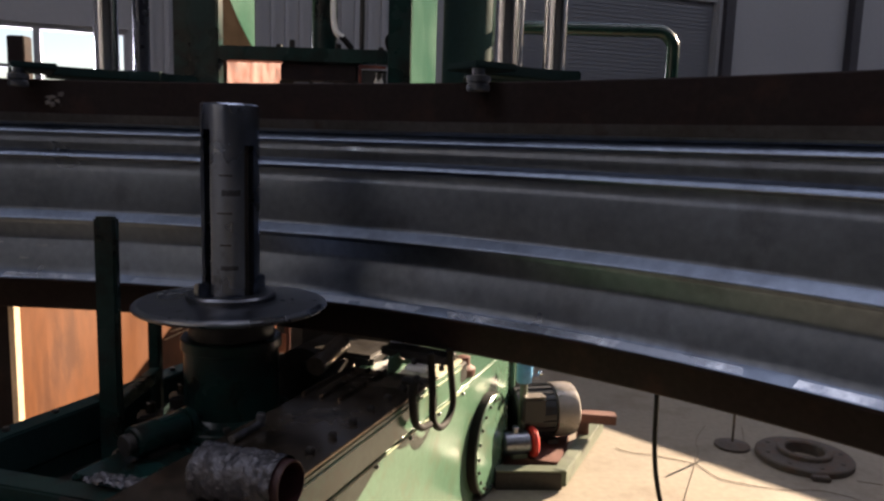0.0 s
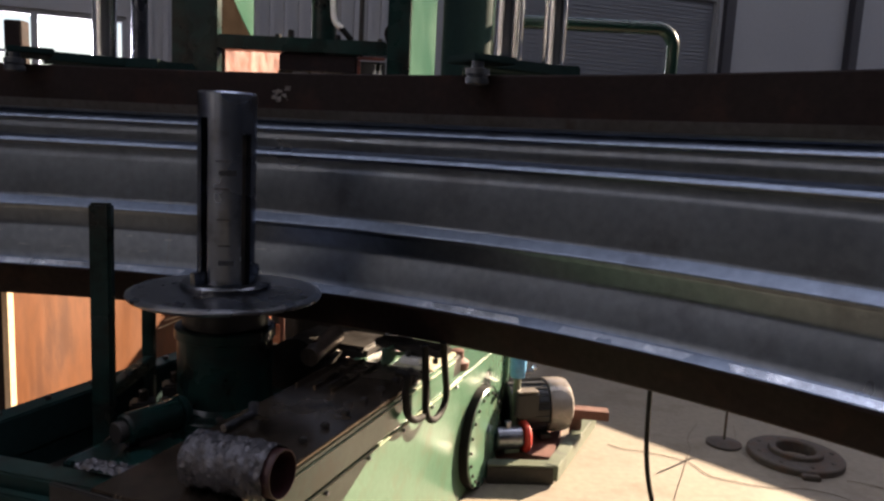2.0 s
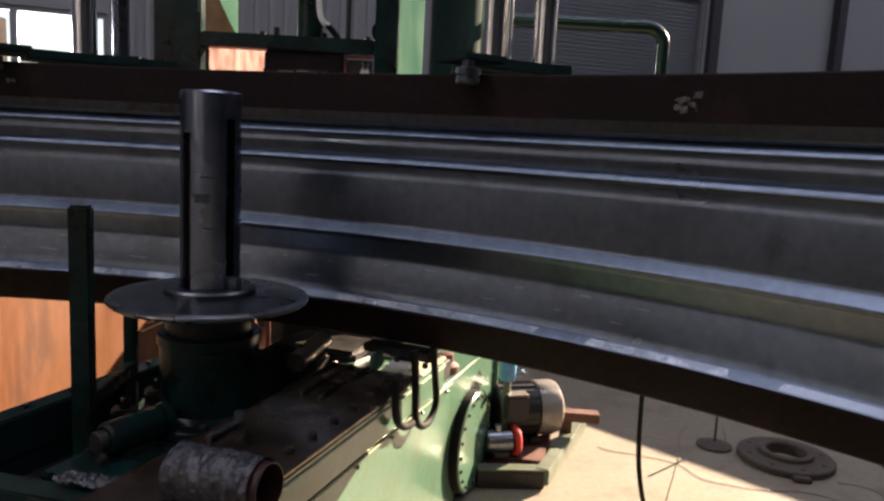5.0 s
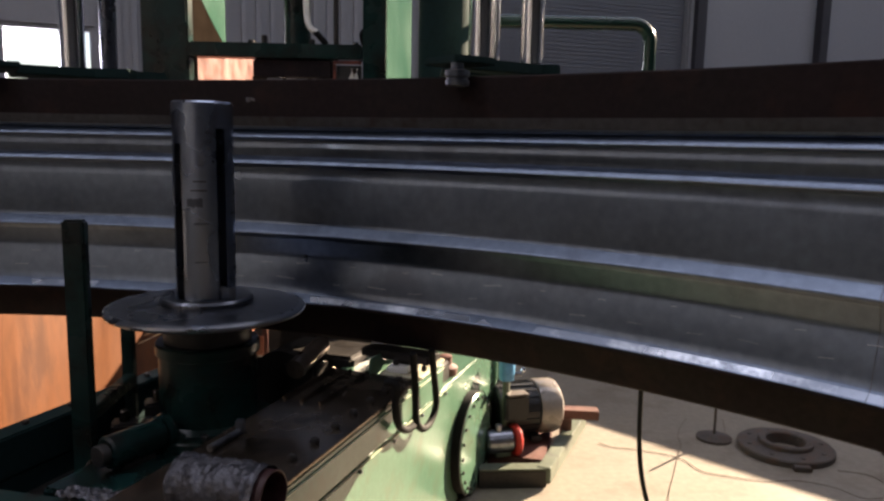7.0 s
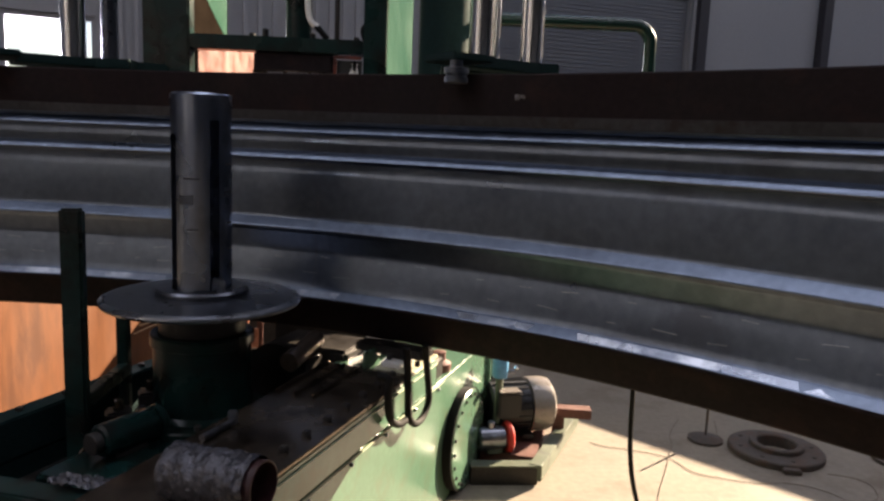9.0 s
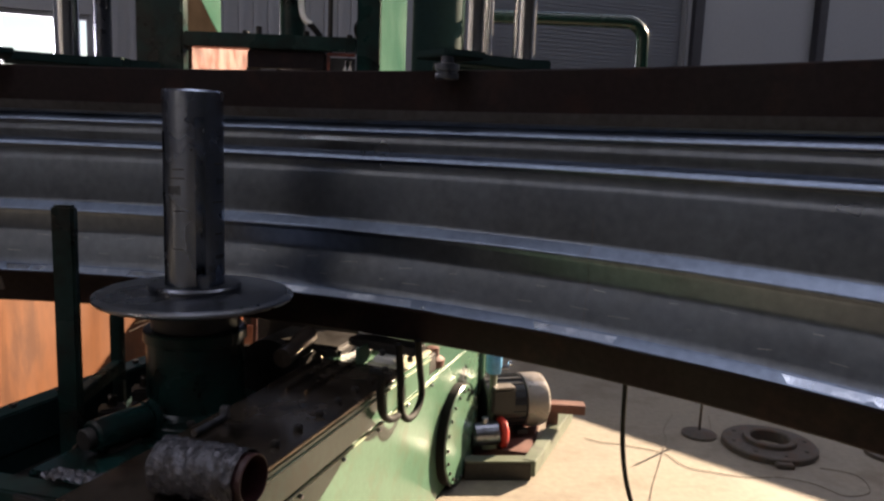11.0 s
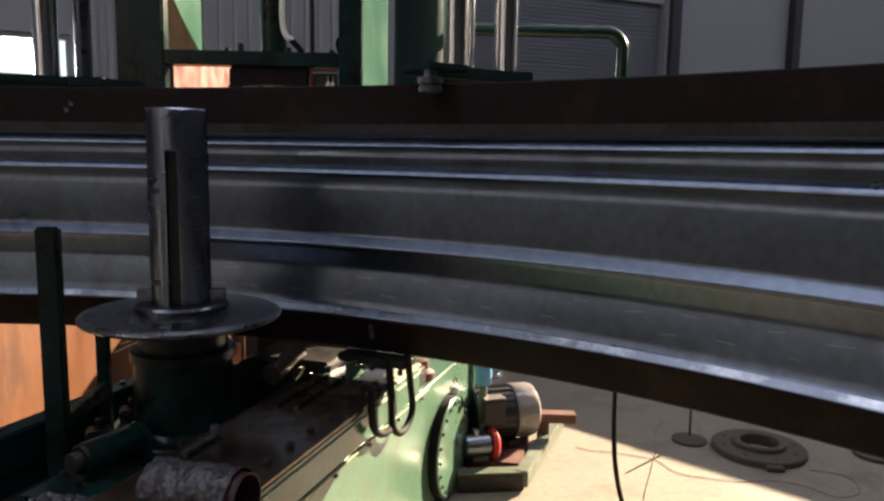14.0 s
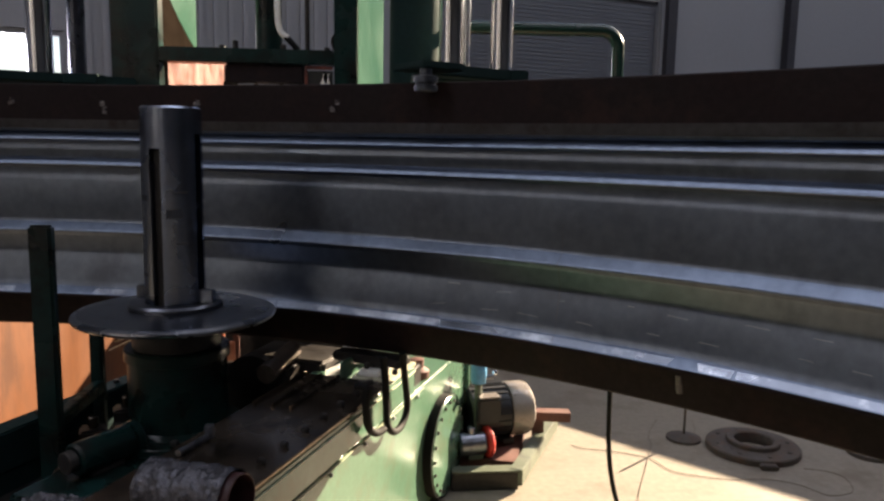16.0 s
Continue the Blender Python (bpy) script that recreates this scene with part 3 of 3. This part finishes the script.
part("cover_edge_glint", box(0.011, 0.016, -1.98, -0.42, 0.700, 0.705, 0.001), "seam", gear, "pale line for a sunlit edge")
cover = part("round_cover", cyl(0.232, 0.002, 0.046, 64, 0.005, SIDE), "green", gear, "round bolted green cover", at=pose(0, -0.045, 0.240))
for i in range(20):
    a = i * math.tau / 20
    part("bolt", cyl(0.008, 0.046, 0.056, 6, 0.002, SIDE), "grease_and_shade", cover, at=pose(0, 0.208 * math.cos(a), 0.208 * math.sin(a)))
# Black rim added for the shade along the cover's edge.
part("rim_shade", lathe([(0.233, 0.002), (0.239, 0.002), (0.239, 0.041), (0.233, 0.041)], 64, True, SIDE), "rubber", cover, "black rim for the cover's shaded edge")
for i in range(9):
    part("bolt", box(-0.055, -0.031, -0.012, 0.012, 0.742, 0.758, 0.004), "grease_and_shade", gear, at=pose(0, -1.76 + i * 0.125, 0))
for i in range(5):
    part("screw", cyl(0.007, 0.0, 0.012, 8, 0.002, SIDE), "bright_steel", gear, at=pose(0, -1.45 + i * 0.27, 0.574))
part("end_plate", box(0.002, 0.022, 0.36, 0.38, 0.30, 0.60, 0.003), "green", gear)
part("end_strip", box(-0.02, 0.02, 0.424, 0.444, 0.30, 0.64, 0.003), "bright_steel", gear)
part("upright_plate", box(-0.180, -0.1675, -0.732, -0.45, 0.729, 0.80, 0.003), "green", gear, "upright green plate lit by the sun")
part("terminal_block", box(-0.125, -0.04, -0.69, -0.52, 0.744, 0.767, 0.005), "white", gear, "pale bolted block in the sun")
for k in range(3):
    part("bolt", cyl(0.012, 0.0, 0.022, 6, 0.003), "grease_and_shade", gear, at=pose(-0.10 + 0.025 * k, -0.66 + 0.05 * k, 0.767))
part("top_block", box(-0.38, -0.015, -0.36, -0.27, 0.604, 0.690, 0.006), "grease_and_shade", gear, "greasy black block on the housing")
part("rust_valve", lathe([(0.012, 0), (0.05, 0), (0.055, 0.012), (0.055, 0.035), (0.03, 0.05), (0.03, 0.085), (0.012, 0.09)], 24), "red_rust", gear, "red brown valve on the housing", at=pose(-0.06, -0.20, 0.601))

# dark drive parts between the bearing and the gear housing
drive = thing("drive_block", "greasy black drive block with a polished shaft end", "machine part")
part("block", box(-0.14, 0.22, -0.10, 0.14, 0.36, 0.765, 0.015), "grease_and_shade", drive, at=pose(-0.42, 3.10, 0, 0, 0, -20))
# Dark plates and a block added to black out the sunlit gap behind.
part("back_shade_plate", box(-0.60, -0.20, 3.30, 3.33, 0.0, 0.96, 0.004), "grease_and_shade", drive)
part("side_shade_plate", box(-0.88, -0.604, 3.30, 3.33, 0.0, 0.655, 0.004), "grease_and_shade", drive)
part("rear_shade_block", box(-0.95, 0.0, 4.25, 4.35, 0.0, 0.64, 0.006), "grease_and_shade", drive)
# Plate and post added out of view to keep sun off the bed.
part("sun_block_plate", box(-1.0, -0.45, 3.40, 3.42, 0.79, 1.02, 0.004), "grease_and_shade", drive)
part("sun_block_post", box(-1.0, -0.96, 3.40, 3.42, 0.0, 0.787, 0.004), "grease_and_shade", drive)
part("shaft_end", tube([(-0.441, 2.74, 0.775), (-0.376, 2.97, 0.805)], 0.037, 28), "worn_shaft", drive, "worn polished shaft end")
part("shaft_block", box(-0.07, 0.07, -0.05, 0.07, 0.42, 0.76, 0.01), "grease_and_shade", drive, at=pose(-0.43, 2.90, 0, 0, 0, -20))
clip = thing("orange_clip", "orange primed angle clip with a red strip, in the sun", "clip", pose(-0.045, 3.375, 0))
part("clip_plate", box(-0.731, -0.69, -0.006, 0.006, 0.62, 0.780, 0.002), "clip_primer", clip)
part("clip_foot", box(-0.688, -0.645, -0.006, 0.006, 0.60, 0.730, 0.002), "clip_primer", clip)
part("strip", box(-0.655, -0.628, 0.008, 0.016, 0.60, 0.764, 0.002), "red_rust", clip, "red brown strip")
part("stand_bar", box(-0.735, -0.62, -0.012, 0.018, 0.0, 0.60, 0.003), "grease_and_shade", clip)
part("guard", lathe([(0.04, 0.0), (0.13, 0.0), (0.13, 0.05), (0.04, 0.05)], 40, m=AHEAD), "grease_and_shade", drive, at=pose(-0.53, 2.93, 0.66, 0, 0, -20))
tag = thing("bright_tag", "small sunlit metal tag on the drive", "tag", pose(-0.143, 2.99, 0.8115, 0, 0, -10))
part("tag_plate", box(-0.035, 0.02, -0.010, 0.010, 0, 0.006, 0.002), "white", tag)

shoe = thing("support_shoe", "greasy black support shoe under the ring", "support", pose(0.10, 2.80, 0, 0, 0, -27))
part("pad", box(-0.34, -0.04, -0.03, 0.07, 0.778, 0.811, 0.006), "grease_and_shade", shoe)
part("stem", box(-0.20, -0.12, -0.02, 0.05, 0.60, 0.778, 0.006), "grease_and_shade", shoe)
for k in range(2):
    part("nut", cyl(0.012, 0.757, 0.778, 6), "grease_and_shade", shoe, at=pose(-0.10 + 0.04 * k, -0.03, 0))
film = thing("plastic_film", "crumpled sheet of pale plastic film", "film", pose(-0.862, 1.982, 0.652, 0, 0, -14))
bm = bmesh.new()
grid = [[bm.verts.new((0.17 * (i / 30 - 0.5), 0.06 * (j / 14 - 0.5), 0.006 + 0.025 * abs(noise.noise(Vector((i * 0.23, j * 0.3, 2)))) + 0.012 * noise.noise(Vector((i * 0.7, j * 0.8, 5))))) for j in range(15)] for i in range(31)]
for i in range(30):
    for j in range(14):
        bm.faces.new((grid[i][j], grid[i + 1][j], grid[i + 1][j + 1], grid[i][j + 1]))
part("film_sheet", bm, "foil", film, soft_limit=60)

# hoses in front of the housing
for pts in ([(-0.1, 2.5, 0.81), (-0.062, 2.493, 0.802), (-0.062, 2.493, 0.741), (-0.055, 2.51, 0.664), (-0.031, 2.565, 0.618), (-0.003, 2.628, 0.607)],
            [(-0.008, 2.618, 0.879), (-0.001, 2.632, 0.801), (0.004, 2.645, 0.691), (0.009, 2.656, 0.612), (0.033, 2.712, 0.564), (0.063, 2.781, 0.568), (0.082, 2.824, 0.621), (0.073, 2.804, 0.729), (0.06, 2.773, 0.849)]):
    hose = thing("hydraulic_hose", "black rubber hose hanging in a loop", "hose", group="hanging hoses")
    part("hose_run", tube(curve(pts), 0.0135, 12), "rubber", hose)

# ---- motor ----
motor = thing("electric_motor", "dark grey electric motor with a pale end cap", "motor", pose(0.560, 3.80, 0.012, 0, 0, 14))
body = part("motor_body", cyl(0.132, -0.17, 0.05, 48, 0.01, SIDE), "motor", motor, at=pose(0, 0, 0.245))
fin = part("fin", box(-0.15, 0.04, -0.003, 0.003, 0.128, 0.138, 0), "motor", body)
for k in range(1, 22):
    ob = new("fin", fin.data)
    ob.parent = body
    ob.matrix_basis = pose(0, 0, 0, 360 * k / 22, 0, 0)
part("end_cap", lathe([(0.10, 0.05), (0.138, 0.05), (0.141, 0.06), (0.141, 0.14), (0.134, 0.165), (0.11, 0.18), (0.05, 0.185)], 48, m=SIDE), "motor_cap", motor, "pale grey fan cap", at=pose(0, 0, 0.245))
tb = part("terminal_box", box(-0.17, -0.05, -0.20, -0.13, 0.25, 0.375, 0.008), "motor", motor, "grey terminal box")
# Pale lid over the dark box: the lit top is put into colour.
part("box_lid", box(-0.165, -0.055, -0.208, -0.135, 0.379, 0.387, 0.003), "motor_cap", tb)
for s in (-0.09, 0.03):
    part("foot", box(s - 0.03, s + 0.03, -0.12, 0.12, 0.10, 0.125, 0.004), "motor", motor)
frame_base = thing("pump_base", "grey green channel frame under the motor", "base frame", pose(0.625, 3.40, 0))
# Unlit front face near black, lit top pale: shading put into the colours.
part("front_channel", box(-0.32, 0.0, 0.003, 0.07, 0.0, 0.086, 0.004), "grease_and_shade", frame_base, at=pose(0, 0, 0, 0, 0, 3))
part("channel_top", box(-0.32, 0.002, 0.0, 0.072, 0.088, 0.097, 0.002), "channel", frame_base, at=pose(0, 0, 0, 0, 0, 3))
part("side_channel", box(-0.055, 0.012, 0.0, 0.80, 0.02, 0.10, 0.004), "channel", frame_base, at=pose(0.005, 0.0, 0, 0, 0, -24))
part("tray", box(-0.30, -0.02, 0.09, 0.62, 0.03, 0.098, 0.004), "red_rust", frame_base, "red oxide tray", at=pose(0, 0, 0, 0, 0, -14))
part("bar_end", box(-0.05, 0.16, -0.04, 0.04, 0.165, 0.215, 0.004), "red_rust", frame_base, "red brown bar end", at=pose(0.19, 0.50, 0, 0, 0, -6))
part("bar_post", box(-0.04, 0.02, -0.03, 0.03, 0.0, 0.165, 0.004), "red_rust", frame_base, at=pose(0.19, 0.50, 0, 0, 0, -6))
pump = thing("hydraulic_pump", "steel pump body with a red coupling ring", "pump", pose(0.435, 3.56, 0.17, 0, 0, 14))
part("pump_body", cyl(0.058, -0.10, 0.045, 32, 0.012, SIDE), "bright_steel", pump)
part("coupling", cyl(0.078, 0.045, 0.075, 32, 0.008, SIDE), "red", pump, "bright red coupling ring")
part("inlet", cyl(0.02, 0.05, 0.085, 16), "bright_steel", pump, at=pose(-0.03, 0, 0))
part("pump_foot", box(-0.05, 0.03, -0.03, 0.03, -0.075, -0.045, 0.004), "channel", pump)
gauge = thing("blue_valve", "pale blue valve body with a chrome knob", "valve", pose(0.445, 3.62, 0.46))
part("valve_body", lathe([(0.02, 0.0), (0.035, 0.0), (0.04, 0.02), (0.04, 0.10), (0.03, 0.13), (0.01, 0.135)], 24), "blue", gauge)
part("stem", cyl(0.012, 0.02, 0.075, 16, 0.002, SIDE), "bright_steel", gauge, at=pose(0, 0, 0.03))
part("knob", lathe([(0.002, -0.014), (0.010, -0.010), (0.014, 0), (0.010, 0.010), (0.002, 0.014)], 16), "chrome", gauge, at=pose(0.08, 0, 0.05))
part("support", cyl(0.018, -0.46, 0.0, 12), "channel", gauge)

# ---- floor things ----
plate = thing("flange_casting", "rusty round flange casting lying on the floor", "flange", pose(1.995, 3.87, 0))
part("plate_disc", lathe([(0.10, 0.0), (0.240, 0.0), (0.245, 0.006), (0.245, 0.030), (0.238, 0.036), (0.15, 0.040), (0.10, 0.040)], 64, True), "cast", plate)
part("raised_hub", lathe([(0.10, 0.040), (0.138, 0.040), (0.138, 0.058), (0.132, 0.064), (0.108, 0.064), (0.10, 0.058)], 48, True), "cast", plate)
for k in range(8):
    part("bolt_boss", cyl(0.013, 0.036, 0.043, 12), "cast", plate, at=pose(0.195 * math.cos(k * math.pi / 4), 0.195 * math.sin(k * math.pi / 4), 0))
part("lug", box(-0.045, 0.045, -0.285, -0.235, 0, 0.026, 0.006), "cast", plate, at=pose(0, 0, 0, 0, 0, -8))
small = thing("stand_foot", "rusty round foot with an upright rod", "stand", pose(1.665, 4.02, 0))
part("foot", lathe([(0.01, 0.0), (0.095, 0.0), (0.095, 0.014), (0.04, 0.03), (0.012, 0.03)], 40), "cast", small)
part("rod", cyl(0.007, 0.03, 0.25, 12), "cast", small)
scrap = thing("scrap_disc", "rusty scrap disc lying on the floor", "scrap", pose(2.62, 3.80, 0))
part("disc_plate", lathe([(0.02, 0.0), (0.12, 0.0), (0.12, 0.02), (0.02, 0.024)], 40), "cast", scrap)
cable = thing("hanging_cable", "black cable hanging to the floor", "cable")
part("cable_run", tube(curve([(0.93, 3.02, 1.0), (0.925, 3.0, 0.62), (0.935, 3.0, 0.35), (0.975, 3.0, 0.15), (1.04, 3.02, 0.03), (1.14, 3.0, 0.011), (1.4, 2.7, 0.011)]), 0.0105), "rubber", cable)
for pts in ([(0.998, 3.933, 0.004), (1.072, 3.878, 0.004), (1.175, 3.855, 0.004), (1.375, 3.756, 0.004), (1.439, 3.596, 0.004), (1.561, 3.535, 0.004), (1.714, 3.488, 0.004), (1.889, 3.492, 0.004), (2.024, 3.421, 0.004), (2.104, 3.312, 0.004), (2.244, 3.351, 0.004), (2.296, 3.493, 0.004), (2.255, 3.572, 0.004), (2.144, 3.614, 0.004)],
            [(1.613, 4.316, 0.004), (1.532, 4.179, 0.004), (1.473, 4.051, 0.004), (1.448, 3.929, 0.004), (1.382, 3.778, 0.004), (1.293, 3.571, 0.004), (1.210, 3.385, 0.004), (1.143, 3.216, 0.004)],
            [(1.596, 3.984, 0.004), (1.639, 3.928, 0.004), (1.741, 4.049, 0.004), (1.832, 4.315, 0.004)]):
    wire = thing("floor_wire", "thin dusty wire lying on the floor", "wire", group="floor wires")
    part("wire_run", tube(curve(pts, 6), 0.0016, 6), "wire", wire)

# ---- crate behind ----
crate = thing("plywood_crate", "orange plywood crate with a pale edge, in sunlight", "crate", pose(-2.03, 3.52, 0, 0, 0, -23.5))
part("side_board", box(-0.02, 0.0, 0.03, 1.17, 0.0, 0.95, 0.002), "wood", crate)
part("corner_batten", box(-0.035, 0.006, -0.01, 0.026, 0.0, 0.95, 0.003), "wood_edge", crate, "pale corner batten")
# Dark sheet put in for the unlit void left of the batten.
part("void_sheet", box(-0.60, -0.04, 0.0, 0.02, 0.0, 0.95, 0.002), "rust", crate, "dark sheet for the unlit void by the crate")
part("end_board", box(-0.60, -0.024, 1.15, 1.17, 0.0, 0.95, 0.002), "wood", crate)
rng = random.Random(7)
for k in range(16):
    z0 = 0.42 + 0.032 * k
    part("torn_film", tube(curve([(0.006, 1.165, z0), (0.010, 1.09, z0 + rng.uniform(-.01, .015)), (0.006, 1.00 + rng.uniform(-.06, .06), z0 - rng.uniform(0, .03))], 4), 0.004, 5), "wood_edge", crate, "torn pale wrapping film")

# ---- press ----
press = thing("press_frame", "green press frame with lit upright plates", "press")
part("left_column", box(-1.455, -1.212, 4.1, 4.2, 1.62, 4.2, 0.01), "dark_green", press)


def plate_on(points, thick, at_pose):
    """A flat plate from its outline (y, z), its face at x = 0."""
    b = bmesh.new()
    f0, f1 = [[b.verts.new((x, y, z)) for y, z in points] for x in (0.0, -thick)]
    b.faces.new(f0)
    b.faces.new(f1[::-1])
    for i in range(len(points)):
        b.faces.new((f0[i], f1[i], f1[(i + 1) % len(points)], f0[(i + 1) % len(points)]))
    bmesh.ops.recalc_face_normals(b, faces=b.faces)
    bmesh.ops.transform(b, matrix=at_pose, verts=b.verts)
    return b


part("gusset", plate_on([(0, 4.2), (0, 2.52), (0.12, 2.42), (0.25, 2.31), (0.38, 2.215), (0.51, 2.135), (0.51, 4.2)], 0.03, pose(-1.225, 4.102, 0, 0, 0, -8.7)), "press_lit_green", press, "light green gusset plate in the sun")
# Dark plate put in for the shadow across the gusset's lower part.
part("gusset_shadow", plate_on([(0, 2.515), (0.12, 2.415), (0.25, 2.305), (0.38, 2.21), (0.50, 2.135), (0.50, 2.11), (0, 2.11)], 0.03, pose(-1.225, 4.102, 0, 0, 0, -8.7)), "gusset_shadow_brown", press, "dark brown plate for the shadow on the gusset")
part("right_column", cyl(0.128, 1.62, 4.2, 48), "dull_green", press, at=pose(0.112, 3.98, 0))
part("lower_beam", box(-1.21, -0.31, 4.1, 4.22, 2.03, 2.105, 0.006), "dark_green", press)
part("beam_end", box(-0.305, -0.186, 4.06, 4.16, 0, 4.2, 0.006), "dark_green", press)
part("lit_plate", plate_on([(0, 4.2), (0, 1.5), (0.70, 1.5), (0.70, 4.2)], 0.03, pose(-0.183, 4.10, 0, 0, 0, -9.5)), "press_lit_green", press, "light green plate in the sun")
part("centre_rod", cyl(0.070, 2.105, 4.2, 32), "dark_green", press, at=pose(-0.67, 4.25, 0))
part("thin_rod", cyl(0.013, 2.105, 4.2, 12), "grease_and_shade", press, at=pose(-0.449, 4.12, 0))
part("ram_block", box(-0.885, -0.47, 4.12, 4.4, 1.85, 2.028, 0.01), "rust", press, "dark rusty ram block")
part("ram_edge", box(-0.885, -0.47, 4.10, 4.118, 1.85, 1.935, 0.004), "oily", press)
# Chrome slabs added for the glints along the ram's lower edge.
for x0, x1 in ((-0.80, -0.71), (-0.70, -0.58), (-0.57, -0.48)):
    part("ram_glint", box(x0, x1, 4.04, 4.098, 1.895, 1.922, 0.006), "chrome", press, "chrome slab for a glint under the ram")
part("primer_block", plate_on([(0, 2.06), (0, 1.6), (0.92, 1.6), (0.92, 2.17)], 0.04, pose(-1.20, 4.22, 0, 0, 0, -6.3)), "copper", press, "orange primed plate in the sun")
part("sign_frame", box(-0.463, -0.315, 4.10, 4.115, 2.005, 2.022, 0.003), "copper", press)
part("sign_frame", box(-0.463, -0.447, 4.10, 4.115, 1.6, 2.003, 0.003), "copper", press)
part("sign_board", box(-0.444, -0.315, 4.125, 4.13, 1.6, 2.0, 0.001), "black", press)
for x0, sk in ((-0.395, 0.035), (-0.350, -0.02)):
    bm = bmesh.new()
    add_box(bm, x0, x0 + 0.026, 4.117, 4.123, 1.90, 1.985, 0)
    for v in bm.verts:
        v.co.x += sk * (v.co.z - 1.90) / 0.085
    part("sign_bar", bm, "white", press, "white bar of a sign")
for x, h in ((-0.83, 0.045), (-0.90, 0.02), (-0.58, 0.03), (-0.35, 0.02), (-0.30, 0.05)):
    part("beam_bolt", cyl(0.016, 2.104, 2.105 + h, 8), "grease_and_shade", press, at=pose(x, 4.16, 0))
for pts, mat in (([(-0.60, 4.14, 2.5), (-0.605, 4.13, 2.30), (-0.59, 4.12, 2.20), (-0.55, 4.12, 2.165)], "white"), ([(-0.56, 4.12, 2.17), (-0.53, 4.12, 2.14), (-0.50, 4.12, 2.105)], "rubber"),
                 ([(-0.30, 4.12, 2.11), (-0.31, 4.11, 2.16), (-0.27, 4.10, 2.20)], "rubber")):
    part("press_hose", tube(curve(pts, 5), 0.016, 10), mat, press)
for x, y, r in ((0.275, 3.62, 0.058), (0.335, 3.80, 0.045), (0.51, 3.62, 0.053), (-1.74, 3.95, 0.060), (-1.60, 4.05, 0.042)):
    rod = thing("guide_column", "upright chrome guide column", "column", pose(x, y, 0), "chrome guide columns")
    part("rod", cyl(r, 1.93, 4.2, 40), "dark_chrome" if x == -1.60 else "chrome", rod)
SHELF = {34: (0.09, 0.56, 3.12, 3.95), 31: (-1.86, -1.40, 3.78, 4.20)}
for x, y, w, rz, bx, by in ((0.09, 2.85, 0.54, 34, -0.054, -0.152), (-1.86, 3.60, 0.68, 31, -0.134, -0.34)):
    br = thing("bracket_plate", "dark green bracket plate over the ring", "bracket", pose(x, y, 0, 0, 0, rz))
    part("plate", box(0.07 if rz == 34 else 0, w, 0, 0.12 if rz == 34 else 0.30, 1.884, 1.928, 0.006), "dull_green", br)
    s = SHELF[rz]
    part("shelf", box(s[0], s[1], s[2], s[3], 1.882, 1.93, 0.006), "dull_green", br, at=pose(x, y, 0, 0, 0, rz).inverted())
    rollr = part("guide_roller", lathe([(0.01, 1.806), (0.037, 1.806), (0.041, 1.810), (0.041, 1.826), (0.036, 1.830), (0.036, 1.835), (0.043, 1.839), (0.043, 1.858), (0.022, 1.862), (0.022, 1.884), (0.01, 1.884)], 32), "smear", br, "worn steel guide roller", at=pose(bx, by, 0))
    part("nose", box(bx - 0.03, bx + 0.15, by - 0.03, 0.02, 1.884, 1.91, 0.005), "dull_green", br)
pipe = thing("pipe_rail", "green painted bent pipe rail", "pipe")
part("pipe_run", tube([(0.2, 4.07, 2.238)] + [(1.10 + 0.09 * math.sin(radians(a)), 4.07, 2.148 + 0.09 * math.cos(radians(a))) for a in range(0, 91, 9)] + [(1.19, 4.07, 1.5)] + [(1.19, 4.16 - 0.09 * math.cos(radians(a)), 1.5 - 0.09 * math.sin(radians(a))) for a in range(9, 91, 9)] + [(1.19, 6.2, 1.41), (1.19, 6.25, 1.36), (1.19, 6.25, 0.0)], 0.034, 20), "pipe_green", pipe)
far_post = thing("far_post", "dark upright steel post by the window", "post", pose(-2.19, 3.95, 0))
part("post_bar", box(-0.045, 0.045, -0.04, 0.04, 0, 2.10, 0.005), "rust", far_post)


# ---- what turns ----
def motions():
    def turned(t):
        return 94.55 * (t - 0.45) - 0.417 * (t - 0.45) * (15.68 - t)

    walk(ring, [(t, pose(RING_AT[0], RING_AT[1], 0, 0, 0, -0.08 * turned(t))) for t in range(17)])
    walk(roller, [(i / 2, pose(AXIS[0], AXIS[1], 0, 0, 0, 15.5 - turned(i / 2))) for i in range(33)])


motions()
